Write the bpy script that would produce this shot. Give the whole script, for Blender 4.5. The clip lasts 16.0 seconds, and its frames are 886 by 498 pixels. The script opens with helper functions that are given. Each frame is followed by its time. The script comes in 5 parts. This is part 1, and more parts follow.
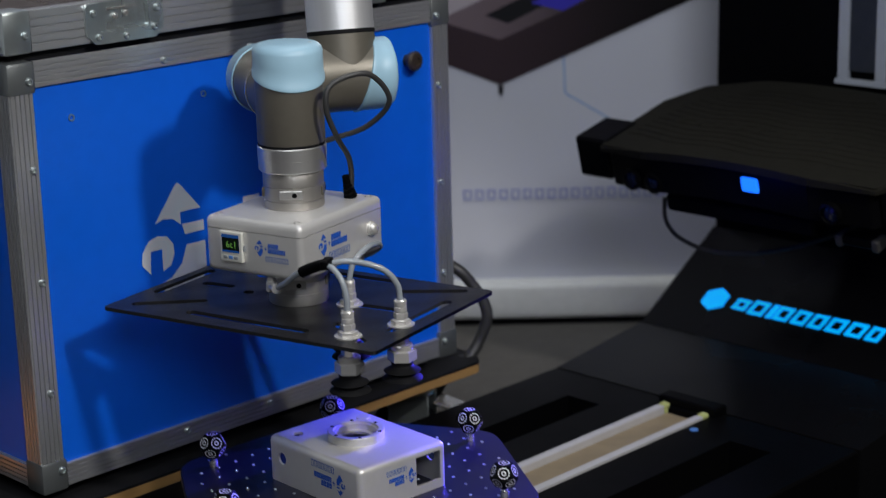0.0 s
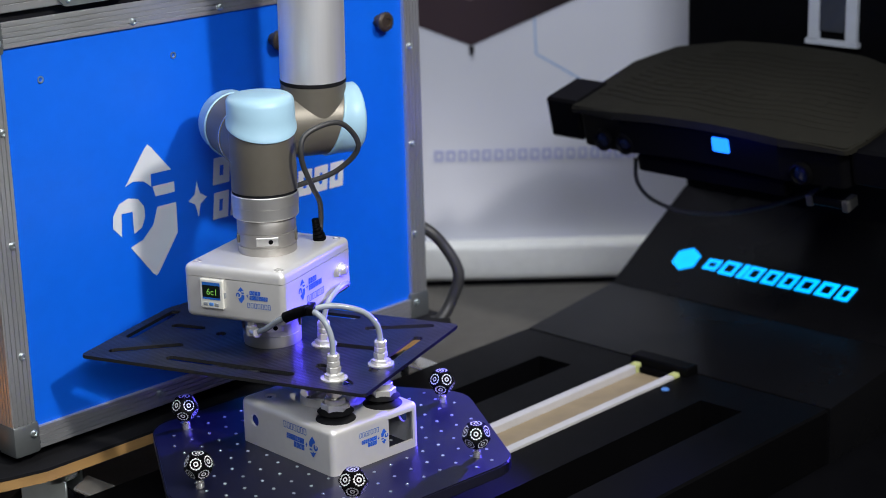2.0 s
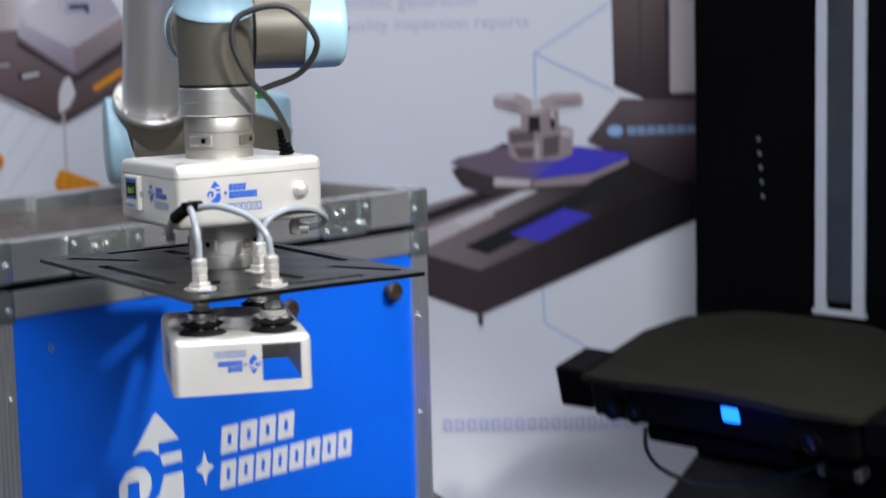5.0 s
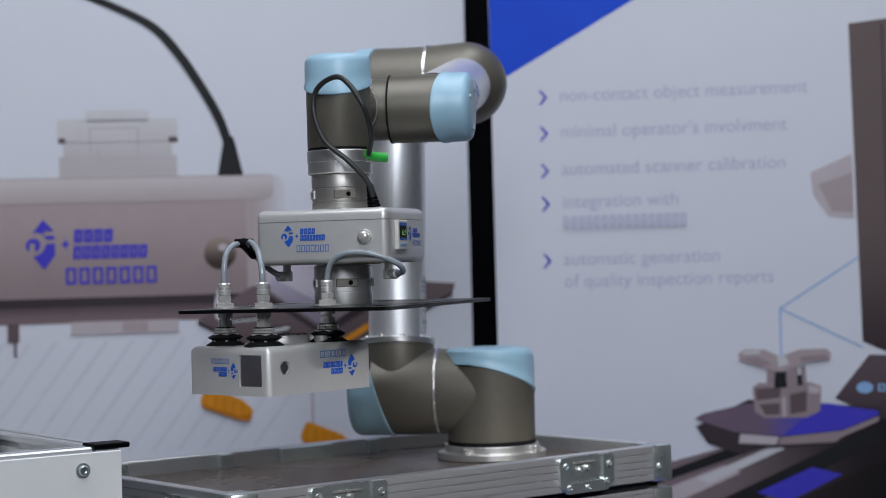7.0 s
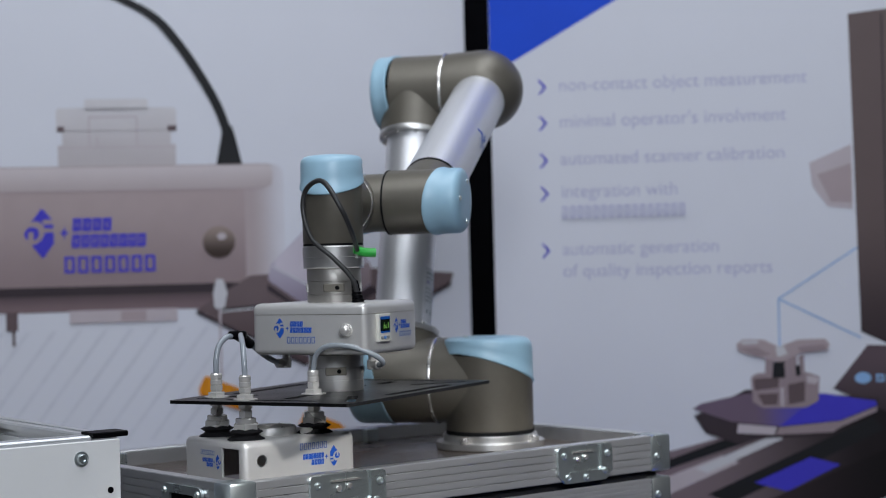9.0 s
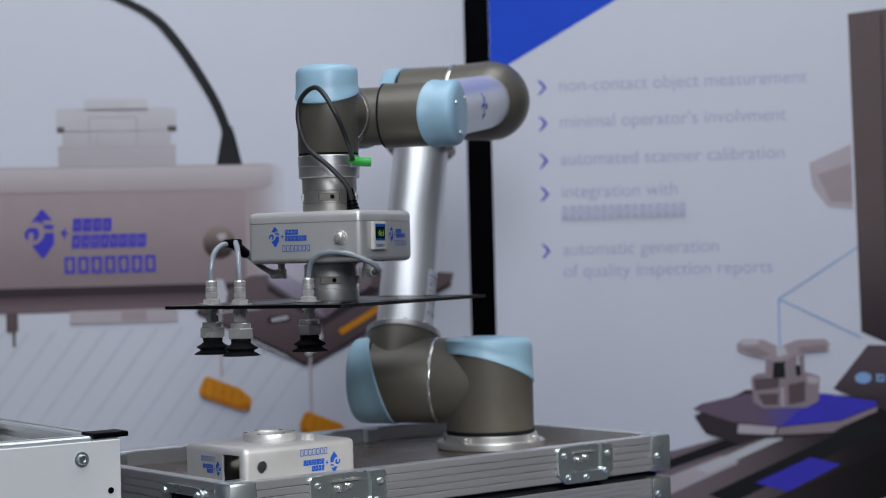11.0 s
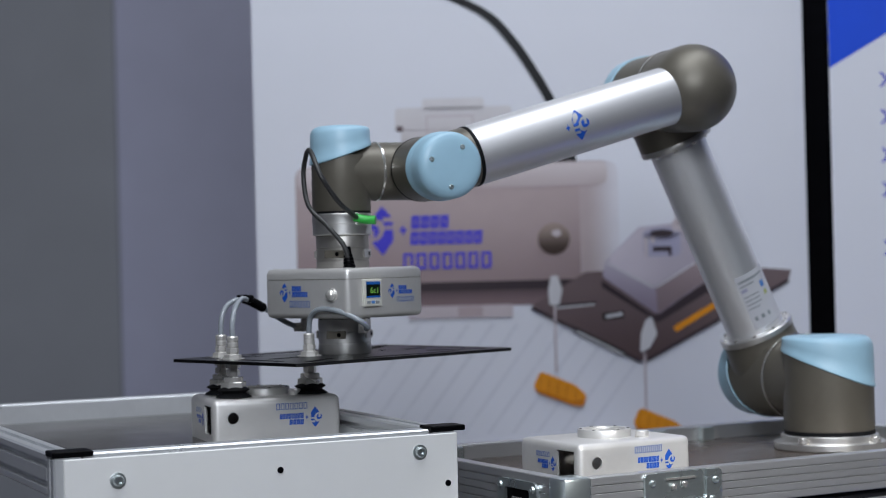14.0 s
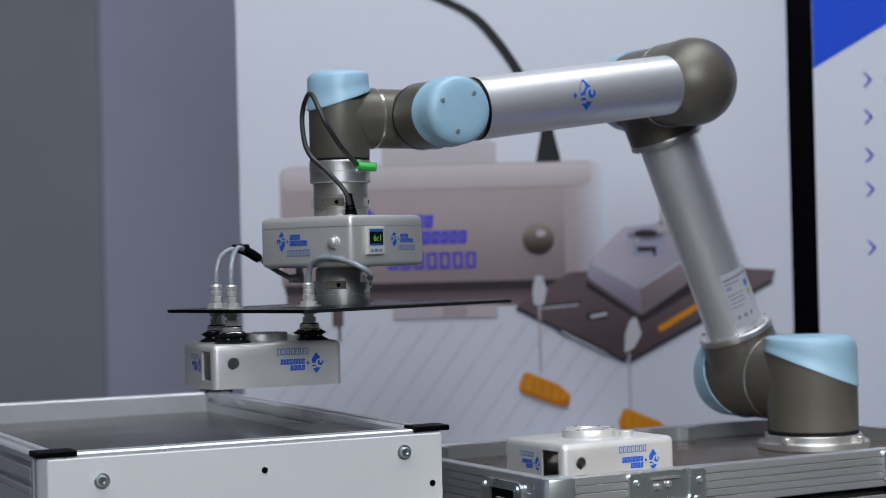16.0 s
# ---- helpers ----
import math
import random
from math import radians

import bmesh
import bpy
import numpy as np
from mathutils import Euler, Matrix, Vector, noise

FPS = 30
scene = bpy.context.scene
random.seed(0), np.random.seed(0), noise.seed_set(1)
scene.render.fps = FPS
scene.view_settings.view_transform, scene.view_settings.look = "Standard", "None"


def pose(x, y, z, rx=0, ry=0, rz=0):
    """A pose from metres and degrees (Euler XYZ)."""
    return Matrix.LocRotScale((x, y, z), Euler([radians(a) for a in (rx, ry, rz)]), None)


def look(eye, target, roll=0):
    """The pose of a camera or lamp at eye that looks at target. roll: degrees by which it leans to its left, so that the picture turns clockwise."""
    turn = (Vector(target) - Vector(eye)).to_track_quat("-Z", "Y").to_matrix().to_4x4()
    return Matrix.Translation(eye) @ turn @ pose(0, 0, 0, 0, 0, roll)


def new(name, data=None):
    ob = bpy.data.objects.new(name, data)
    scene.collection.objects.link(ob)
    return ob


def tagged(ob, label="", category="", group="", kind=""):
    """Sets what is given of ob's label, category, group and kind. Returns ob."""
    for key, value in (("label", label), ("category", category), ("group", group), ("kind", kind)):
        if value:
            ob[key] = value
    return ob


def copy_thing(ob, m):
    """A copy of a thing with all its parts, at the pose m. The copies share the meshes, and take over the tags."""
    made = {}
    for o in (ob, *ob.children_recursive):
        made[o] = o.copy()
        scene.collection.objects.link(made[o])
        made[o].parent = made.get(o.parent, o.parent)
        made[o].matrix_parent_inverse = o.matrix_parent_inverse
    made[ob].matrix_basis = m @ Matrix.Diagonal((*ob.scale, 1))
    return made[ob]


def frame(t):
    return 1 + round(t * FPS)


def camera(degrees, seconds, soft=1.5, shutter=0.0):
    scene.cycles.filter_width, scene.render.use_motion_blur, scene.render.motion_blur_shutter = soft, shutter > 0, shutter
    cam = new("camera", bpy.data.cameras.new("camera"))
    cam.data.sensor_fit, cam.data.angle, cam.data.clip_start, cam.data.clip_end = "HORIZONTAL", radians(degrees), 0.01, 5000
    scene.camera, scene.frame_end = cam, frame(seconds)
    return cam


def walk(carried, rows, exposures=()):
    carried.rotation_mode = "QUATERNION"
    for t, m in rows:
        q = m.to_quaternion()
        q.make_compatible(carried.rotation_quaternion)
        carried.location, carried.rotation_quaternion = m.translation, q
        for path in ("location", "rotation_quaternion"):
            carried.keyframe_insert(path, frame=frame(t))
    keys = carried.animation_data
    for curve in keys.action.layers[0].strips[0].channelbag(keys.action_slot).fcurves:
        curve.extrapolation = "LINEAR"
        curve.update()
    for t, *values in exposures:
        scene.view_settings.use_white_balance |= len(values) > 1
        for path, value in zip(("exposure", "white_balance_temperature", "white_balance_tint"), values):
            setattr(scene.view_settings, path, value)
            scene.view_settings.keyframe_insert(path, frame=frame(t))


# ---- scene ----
# seconds, stops, kelvin, tint
EXPOSURES = ((0, -1.08, 6500, 10), (0.5, -0.50, 6500, 10), (1.0, -0.24, 6500, 10), (4.3, -0.22, 6500, 10), (5.0, 0.01, 6500, 10), (7.3, -0.39, 6300, 10), (11.5, -0.39, 6300, 10), (12.5, -0.27, 6300, 10), (16, -0.27, 6300, 10))
EYE = (-1.066, -1.727, 0.981)
cam = camera(27.5, 16.0, soft=0.8, shutter=0.4)
walk(cam, [
    (0.0, pose(*EYE, 74.97, 1.48, -45.56)),
    (0.5, pose(*EYE, 73.72, 1.48, -46.46)),
    (1.0, pose(*EYE, 73.72, 1.44, -46.56)),
    (1.5, pose(*EYE, 73.71, 1.44, -46.49)),
    (2.0, pose(*EYE, 73.72, 1.46, -46.49)),
    (2.5, pose(*EYE, 73.72, 1.46, -46.48)),
    (3.0, pose(*EYE, 73.79, 1.43, -46.48)),
    (3.5, pose(*EYE, 75.00, 1.41, -46.46)),
    (4.0, pose(*EYE, 74.97, 1.44, -46.45)),
    (4.5, pose(*EYE, 76.77, 1.42, -46.44)),
    (4.6, pose(*EYE, 77.28, 1.43, -46.43)),
    (5.0, pose(*EYE, 82.23, 1.41, -46.19)),
    (5.1, pose(*EYE, 83.62, 1.42, -45.57)),
    (5.2, pose(*EYE, 85.36, 1.53, -44.56)),
    (7.3, pose(*EYE, 90.48, 1.57, -38.42)),
    (7.5, pose(*EYE, 90.45, 1.56, -38.38)),
    (8.0, pose(*EYE, 90.23, 1.48, -38.53)),
    (8.5, pose(*EYE, 90.14, 1.41, -38.57)),
    (9.0, pose(*EYE, 90.14, 1.42, -38.56)),
    (11.3, pose(*EYE, 90.15, 1.45, -38.55)),
    (11.5, pose(*EYE, 90.15, 1.42, -37.94)),
    (11.8, pose(*EYE, 90.22, 1.44, -36.29)),
    (12.0, pose(*EYE, 90.31, 1.47, -34.07)),
    (12.2, pose(*EYE, 90.33, 1.42, -31.24)),
    (12.5, pose(*EYE, 90.29, 1.42, -28.45)),
    (13.0, pose(*EYE, 90.32, 1.42, -27.83)),
    (13.5, pose(*EYE, 90.32, 1.42, -27.94)),
    (14.0, pose(*EYE, 90.30, 1.43, -28.00)),
    (14.5, pose(*EYE, 90.30, 1.41, -28.04)),
    (15.0, pose(*EYE, 90.29, 1.40, -28.49)),
    (15.5, pose(*EYE, 90.29, 1.40, -28.47)),
    (16.0, pose(*EYE, 90.29, 1.40, -28.49)),
], exposures=EXPOSURES)
cam.data.dof.use_dof = True
cam.data.dof.focus_distance = 2.06
cam.data.dof.aperture_fstop = 4.8

# ---- light ----
world = bpy.data.worlds.new("hall")
scene.world = world
world.use_nodes = True
bg = world.node_tree.nodes["Background"]
bg.inputs[0].default_value = (0.80, 0.86, 1.0, 1)
bg.inputs[1].default_value = 0.06


def area(name, eye, target, size, power, col=(1, 1, 1), size_y=None):
    la = bpy.data.lights.new(name, "AREA")
    la.energy, la.color, la.size = power, col, size
    if size_y:
        la.shape, la.size_y = "RECTANGLE", size_y
    ob = new(name, la)
    ob.matrix_world = look(eye, target)
    return ob


spot = bpy.data.lights.new("stand_spot", "SPOT")
spot.energy, spot.color, spot.spot_size, spot.spot_blend, spot.shadow_soft_size = 190, (1, 0.97, 0.93), radians(40.5), 0.35, 0.08
new("stand_spot", spot).matrix_world = look((0.25, -1.95, 1.84), (0.42, -0.1, 0.02))
area("hall_fill_light", (-0.8, -0.7, 3.7), (0.0, 0.4, 0.0), 2.4, 50, (0.91, 0.945, 1.0), 1.2)
area("hall_fill_light", (0.6, 0.0, 3.7), (0.5, 0.9, 0.4), 2.0, 40, (0.91, 0.945, 1.0), 1.0)
# unseen frontal fill behind the camera, added to brighten faces turned this way
area("hall_fill_light", (-1.5, -2.8, 2.4), (0.1, 0.5, 0.9), 1.4, 84, (0.88, 0.925, 1.0), 1.2)

# ---- materials ----


def mat(name, col, rough=0.5, metal=0.0, scale=60.0, vary=0.06, bump=0.0, bscale=300.0, stretch=None, emit=None, power=0.0, coat=0.0, rand=0.0):
    """A node material: base colour with noise at two scales, uneven gloss and fine relief."""
    m = bpy.data.materials.new(name)
    m.use_nodes = True
    nt = m.node_tree
    b = nt.nodes["Principled BSDF"]
    b.inputs["Base Color"].default_value = (*col, 1)
    b.inputs["Roughness"].default_value = rough
    b.inputs["Metallic"].default_value = metal
    b.inputs["Coat Weight"].default_value = coat
    if name.startswith("printed"):
        b.inputs["Specular IOR Level"].default_value = 0.2
    elif metal == 0 and max(col) < 0.03:
        b.inputs["Specular IOR Level"].default_value = 0.05
    if emit:
        b.inputs["Emission Color"].default_value = (*emit, 1)
        b.inputs["Emission Strength"].default_value = power
        return m
    tc = nt.nodes.new("ShaderNodeTexCoord")
    mp = nt.nodes.new("ShaderNodeMapping")
    mp.inputs["Scale"].default_value = stretch or (1, 1, 1)
    nt.links.new(tc.outputs["Object"], mp.inputs["Vector"])
    big = nt.nodes.new("ShaderNodeTexNoise")
    big.inputs["Scale"].default_value = scale * 0.12
    big.inputs["Detail"].default_value = 4
    fine = nt.nodes.new("ShaderNodeTexNoise")
    fine.inputs["Scale"].default_value = scale
    fine.inputs["Detail"].default_value = 6
    for n in (big, fine):
        nt.links.new(mp.outputs["Vector"], n.inputs["Vector"])
    add = nt.nodes.new("ShaderNodeMath")
    add.operation = "ADD"
    nt.links.new(big.outputs["Fac"], add.inputs[0])
    nt.links.new(fine.outputs["Fac"], add.inputs[1])
    rg = nt.nodes.new("ShaderNodeMapRange")
    rg.inputs["From Min"].default_value, rg.inputs["From Max"].default_value = 0.6, 1.4
    rg.inputs["To Min"].default_value, rg.inputs["To Max"].default_value = 1 - vary, 1 + vary
    nt.links.new(add.outputs[0], rg.inputs["Value"])
    hsv = nt.nodes.new("ShaderNodeHueSaturation")
    hsv.inputs["Color"].default_value = (*col, 1)
    nt.links.new(rg.outputs[0], hsv.inputs["Value"])
    nt.links.new(hsv.outputs[0], b.inputs["Base Color"])
    rr = nt.nodes.new("ShaderNodeMapRange")
    rr.inputs["From Min"].default_value, rr.inputs["From Max"].default_value = 0.3, 0.7
    rr.inputs["To Min"].default_value, rr.inputs["To Max"].default_value = max(0.02, rough - 0.06), min(1, rough + 0.07)
    nt.links.new(big.outputs["Fac"], rr.inputs["Value"])
    nt.links.new(rr.outputs[0], b.inputs["Roughness"])
    if bump:
        bn = nt.nodes.new("ShaderNodeTexNoise")
        bn.inputs["Scale"].default_value = bscale
        nt.links.new(mp.outputs["Vector"], bn.inputs["Vector"])
        bp = nt.nodes.new("ShaderNodeBump")
        bp.inputs["Strength"].default_value = bump
        bp.inputs["Distance"].default_value = 0.001
        nt.links.new(bn.outputs["Fac"], bp.inputs["Height"])
        nt.links.new(bp.outputs[0], b.inputs["Normal"])
    return m


BLUE = mat("blue_laminate", (0.0015, 0.118, 0.72), 0.36, 0.0, 40, 0.05, 0.12, 900)
ALU = mat("ribbed_aluminium", (0.61, 0.615, 0.62), 0.34, 0.80, 90, 0.06, 0.1, 500, (0.15, 1, 1))
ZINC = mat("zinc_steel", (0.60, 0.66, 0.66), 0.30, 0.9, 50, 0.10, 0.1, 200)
# corners of the case body: darker and rougher than the tray's corners
DARKZINC = mat("darker_zinc_corner", (0.20, 0.215, 0.215), 0.42, 0.7, 50, 0.10, 0.1, 200)
STEEL = mat("bright_steel", (0.76, 0.74, 0.70), 0.22, 0.82, 80, 0.05)
NICKEL = mat("nickel_plating", (0.74, 0.72, 0.68), 0.26, 0.55, 80, 0.06)
SATIN = mat("satin_anodised_housing", (0.70, 0.685, 0.66), 0.40, 0.45, 120, 0.03, 0.06, 1500)
INNER = mat("housing_inside", (0.50, 0.47, 0.42), 0.5, 0.3, 60, 0.05)
TUBE = mat("brushed_tube", (0.84, 0.84, 0.85), 0.42, 0.75, 120, 0.05, 0.08, 600, (0.05, 1, 1))
COLLAR = mat("turned_aluminium", (0.63, 0.62, 0.60), 0.34, 0.85, 120, 0.05, 0.05, 700, (1, 1, 0.05))
COUPLE = mat("bead_blasted_coupling", (0.43, 0.41, 0.38), 0.42, 0.8, 120, 0.05, 0.06, 900)
TAUPE = mat("taupe_anodised_joint", (0.160, 0.146, 0.118), 0.42, 0.40, 90, 0.05, 0.1, 1800)
CAPBLUE = mat("pale_blue_plastic_cap", (0.36, 0.565, 0.69), 0.38, 0.0, 60, 0.03, 0.04, 900)
BLACK = mat("black_rubber", (0.012, 0.012, 0.013), 0.5, 0.0, 60, 0.2, 0.1, 500)
BLACKP = mat("black_paint", (0.0022, 0.0022, 0.0028), 0.42, 0.0, 60, 0.2, 0.15, 700)
BLACKM = mat("matt_black_sheet", (0.0020, 0.0020, 0.0023), 0.42, 0.0, 40, 0.15, 0.1, 500)
HEADTOP = mat("textured_black_cover", (0.0125, 0.012, 0.0095), 0.62, 0.0, 60, 0.15, 0.5, 900)
CABLE = mat("black_cable", (0.035, 0.035, 0.035), 0.45, 0.0, 60, 0.15)
HOSE = mat("grey_pneumatic_hose", (0.30, 0.33, 0.36), 0.22, 0.0, 60, 0.05, coat=0.4)
GREEN = mat("green_sleeve", (0.03, 0.42, 0.05), 0.4)
BRASS = mat("brass", (0.75, 0.50, 0.12), 0.25, 1.0)
KNOB = mat("brown_knob", (0.06, 0.045, 0.035), 0.35, 0.4)
INK = mat("blue_print", (0.015, 0.10, 0.52), 0.4, 0, 60, 0.03)
GREYINK = mat("pale_blue_print", (0.07, 0.16, 0.46), 0.45, 0, 60, 0.03)
CASEINK = mat("pale_grey_print", (0.62, 0.65, 0.68), 0.45, 0, 60, 0.03)
IVORY = mat("ivory_plastic", (0.66, 0.65, 0.58), 0.4, 0, 60, 0.03)
SCREEN = mat("dark_screen", (0.008, 0.012, 0.03), 0.15)
SCREENBLUE = mat("blue_screen_edge", (0.02, 0.12, 0.45), 0.2)
DIGIT = mat("lit_green_digits", (0.1, 0.3, 0.05), 0.4, emit=(0.45, 1.0, 0.15), power=0.28)
DIGITBG = mat("dark_display_glass", (0.008, 0.014, 0.010), 0.2)
BUTTONBLUE = mat("blue_key", (0.08, 0.22, 0.55), 0.4)
BUTTONGREY = mat("grey_key", (0.25, 0.27, 0.28), 0.4)
WOOD = mat("plywood_edge", (0.36, 0.21, 0.075), 0.5, 0, 70, 0.25, 0.2, 300, (0.15, 1, 1))
WHITEP = mat("white_painted_sheet", (0.80, 0.80, 0.78), 0.38, 0, 30, 0.02, 0.03, 500)
PROFILE = mat("silver_extrusion", (0.66, 0.675, 0.69), 0.33, 0.5, 100, 0.05, 0.05, 500, (1, 0.1, 1))
DECK = mat("dark_glossy_laminate", (0.055, 0.048, 0.043), 0.20, 0, 40, 0.1, 0.02, 300)
CASEDECK = mat("brown_film_plywood", (0.085, 0.068, 0.056), 0.26, 0, 50, 0.2, 0.1, 400)
BANNER = mat("white_banner_film", (0.66, 0.67, 0.73), 0.5, 0, 8, 0.02, 0.04, 60)
BANNERBASE = mat("pale_cassette", (0.86, 0.86, 0.81), 0.4, 0.0)
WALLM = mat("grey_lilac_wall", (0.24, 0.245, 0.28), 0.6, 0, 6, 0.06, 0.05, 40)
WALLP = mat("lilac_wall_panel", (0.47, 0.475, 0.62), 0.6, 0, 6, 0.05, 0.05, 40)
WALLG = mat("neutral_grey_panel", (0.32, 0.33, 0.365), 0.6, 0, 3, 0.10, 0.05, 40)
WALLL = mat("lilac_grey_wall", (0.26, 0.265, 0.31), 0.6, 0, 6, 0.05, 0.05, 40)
DARKW = mat("black_curtain", (0.006, 0.006, 0.008), 0.9, 0, 30, 0.3, 0.3, 60)
SATINBLACK = mat("satin_black_panel", (0.0040, 0.0040, 0.0046), 0.24, 0.0, 40, 0.15, 0.05, 500)
SATINBLACK.node_tree.nodes["Principled BSDF"].inputs["Specular IOR Level"].default_value = 0.16
CARPET = mat("charcoal_carpet", (0.092, 0.086, 0.077), 0.95, 0, 300, 0.25, 0.8, 900)
CEIL = mat("dark_hall_ceiling", (0.22, 0.22, 0.23), 0.8, 0, 5, 0.05)
# black plate; its blue tint strengthens the projector's light in the base colour
TABLEM = mat("blue_tinted_black_plate", (0.006, 0.006, 0.018), 0.36, 0.1, 60, 0.12, 0.05, 700)
RAILM = mat("tan_rail_bed", (0.27, 0.21, 0.125), 0.4, 0.2, 30, 0.25)
RAILW = mat("white_rail_strip", (0.54, 0.53, 0.53), 0.4, 0.2)
YELLOWP = mat("pale_yellow_plastic", (0.40, 0.43, 0.16), 0.45)
GLOW = mat("cyan_lit_sign", (0.0, 0.3, 0.6), 0.4, emit=(0.0, 0.37, 0.95), power=1.9)
LED = mat("blue_led", (0.0, 0.1, 0.6), 0.3, emit=(0.01, 0.15, 1.0), power=3.2)
STRIPM = mat("pale_guide_strip", (0.50, 0.53, 0.59), 0.45, 0.1)
GLASSY = mat("grey_guide_cover", (0.05, 0.055, 0.065), 0.18, 0.2, 20, 0.3)
PWALM = mat("printed_mauve", (0.40, 0.325, 0.335), 0.5, 0, 20, 0.05)
PMAUVE2 = mat("printed_mauve_light", (0.50, 0.44, 0.465), 0.5, 0, 20, 0.05)
PPLUM = mat("printed_plum_shade", (0.30, 0.235, 0.25), 0.5, 0, 20, 0.05)
PDARK = mat("printed_dark_brown", (0.042, 0.030, 0.036), 0.5, 0, 20, 0.1)
PBROWN = mat("printed_brown", (0.12, 0.085, 0.09), 0.5, 0, 20, 0.12)
PLILAC = mat("printed_lilac", (0.36, 0.35, 0.47), 0.5, 0, 20, 0.06)
PGREY = mat("printed_pale_grey", (0.57, 0.565, 0.59), 0.5, 0, 20, 0.05)
PBLUE = mat("printed_violet_blue", (0.055, 0.045, 0.50), 0.5, 0, 20, 0.05)
PROYAL = mat("printed_royal_blue", (0.01, 0.07, 0.62), 0.5, 0, 10, 0.1)
PORANGE = mat("printed_orange", (0.66, 0.25, 0.010), 0.5, 0, 30, 0.12)
PBLACK = mat("printed_black", (0.012, 0.012, 0.014), 0.5)
PTEXT = mat("printed_grey_blue_text", (0.46, 0.46, 0.62), 0.5)
PHATCH = mat("printed_hatch", (0.61, 0.62, 0.68), 0.5)
PURL = mat("printed_pale_blue_text", (0.34, 0.37, 0.62), 0.5)
PSKY = mat("printed_sky_blue", (0.25, 0.42, 0.68), 0.5)


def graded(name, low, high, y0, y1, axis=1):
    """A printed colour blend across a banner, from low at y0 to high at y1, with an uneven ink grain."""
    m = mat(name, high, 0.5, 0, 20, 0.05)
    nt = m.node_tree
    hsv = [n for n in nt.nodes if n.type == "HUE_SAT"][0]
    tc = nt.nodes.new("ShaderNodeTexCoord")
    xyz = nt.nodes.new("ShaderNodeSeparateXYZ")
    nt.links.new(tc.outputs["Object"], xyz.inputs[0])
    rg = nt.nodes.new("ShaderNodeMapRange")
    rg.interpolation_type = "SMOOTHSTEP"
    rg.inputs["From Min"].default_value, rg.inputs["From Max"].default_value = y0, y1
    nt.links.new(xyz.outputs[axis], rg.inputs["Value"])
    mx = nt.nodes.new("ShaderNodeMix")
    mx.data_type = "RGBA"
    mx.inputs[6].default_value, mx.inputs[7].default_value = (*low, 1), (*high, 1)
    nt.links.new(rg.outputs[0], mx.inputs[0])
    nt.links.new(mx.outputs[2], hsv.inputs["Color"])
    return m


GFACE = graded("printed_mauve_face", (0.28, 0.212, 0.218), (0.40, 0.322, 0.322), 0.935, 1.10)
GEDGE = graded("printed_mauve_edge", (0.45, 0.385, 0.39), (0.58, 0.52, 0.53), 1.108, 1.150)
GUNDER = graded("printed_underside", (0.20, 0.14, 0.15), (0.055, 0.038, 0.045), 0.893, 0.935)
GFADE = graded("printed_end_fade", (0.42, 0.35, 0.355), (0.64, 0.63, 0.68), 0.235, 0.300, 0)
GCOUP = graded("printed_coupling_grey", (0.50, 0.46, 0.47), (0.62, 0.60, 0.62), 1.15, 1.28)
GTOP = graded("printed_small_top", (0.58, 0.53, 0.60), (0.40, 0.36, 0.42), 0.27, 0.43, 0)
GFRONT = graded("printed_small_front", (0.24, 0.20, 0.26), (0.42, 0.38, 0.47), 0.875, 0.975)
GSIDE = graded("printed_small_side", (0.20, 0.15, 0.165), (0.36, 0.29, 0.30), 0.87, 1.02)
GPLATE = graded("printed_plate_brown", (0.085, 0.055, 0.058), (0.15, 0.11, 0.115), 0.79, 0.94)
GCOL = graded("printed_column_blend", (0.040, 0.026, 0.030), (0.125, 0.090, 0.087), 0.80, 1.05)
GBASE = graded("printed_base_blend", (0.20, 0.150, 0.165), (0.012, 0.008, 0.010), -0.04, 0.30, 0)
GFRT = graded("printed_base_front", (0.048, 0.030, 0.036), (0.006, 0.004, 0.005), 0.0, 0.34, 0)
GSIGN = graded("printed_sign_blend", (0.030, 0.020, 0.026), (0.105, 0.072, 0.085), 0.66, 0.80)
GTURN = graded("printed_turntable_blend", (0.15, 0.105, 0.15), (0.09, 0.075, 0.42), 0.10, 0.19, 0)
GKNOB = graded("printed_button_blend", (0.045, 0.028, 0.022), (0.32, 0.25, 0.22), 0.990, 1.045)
PADLOW = mat("printed_dark_orange", (0.50, 0.16, 0.006), 0.5, 0, 30, 0.15)


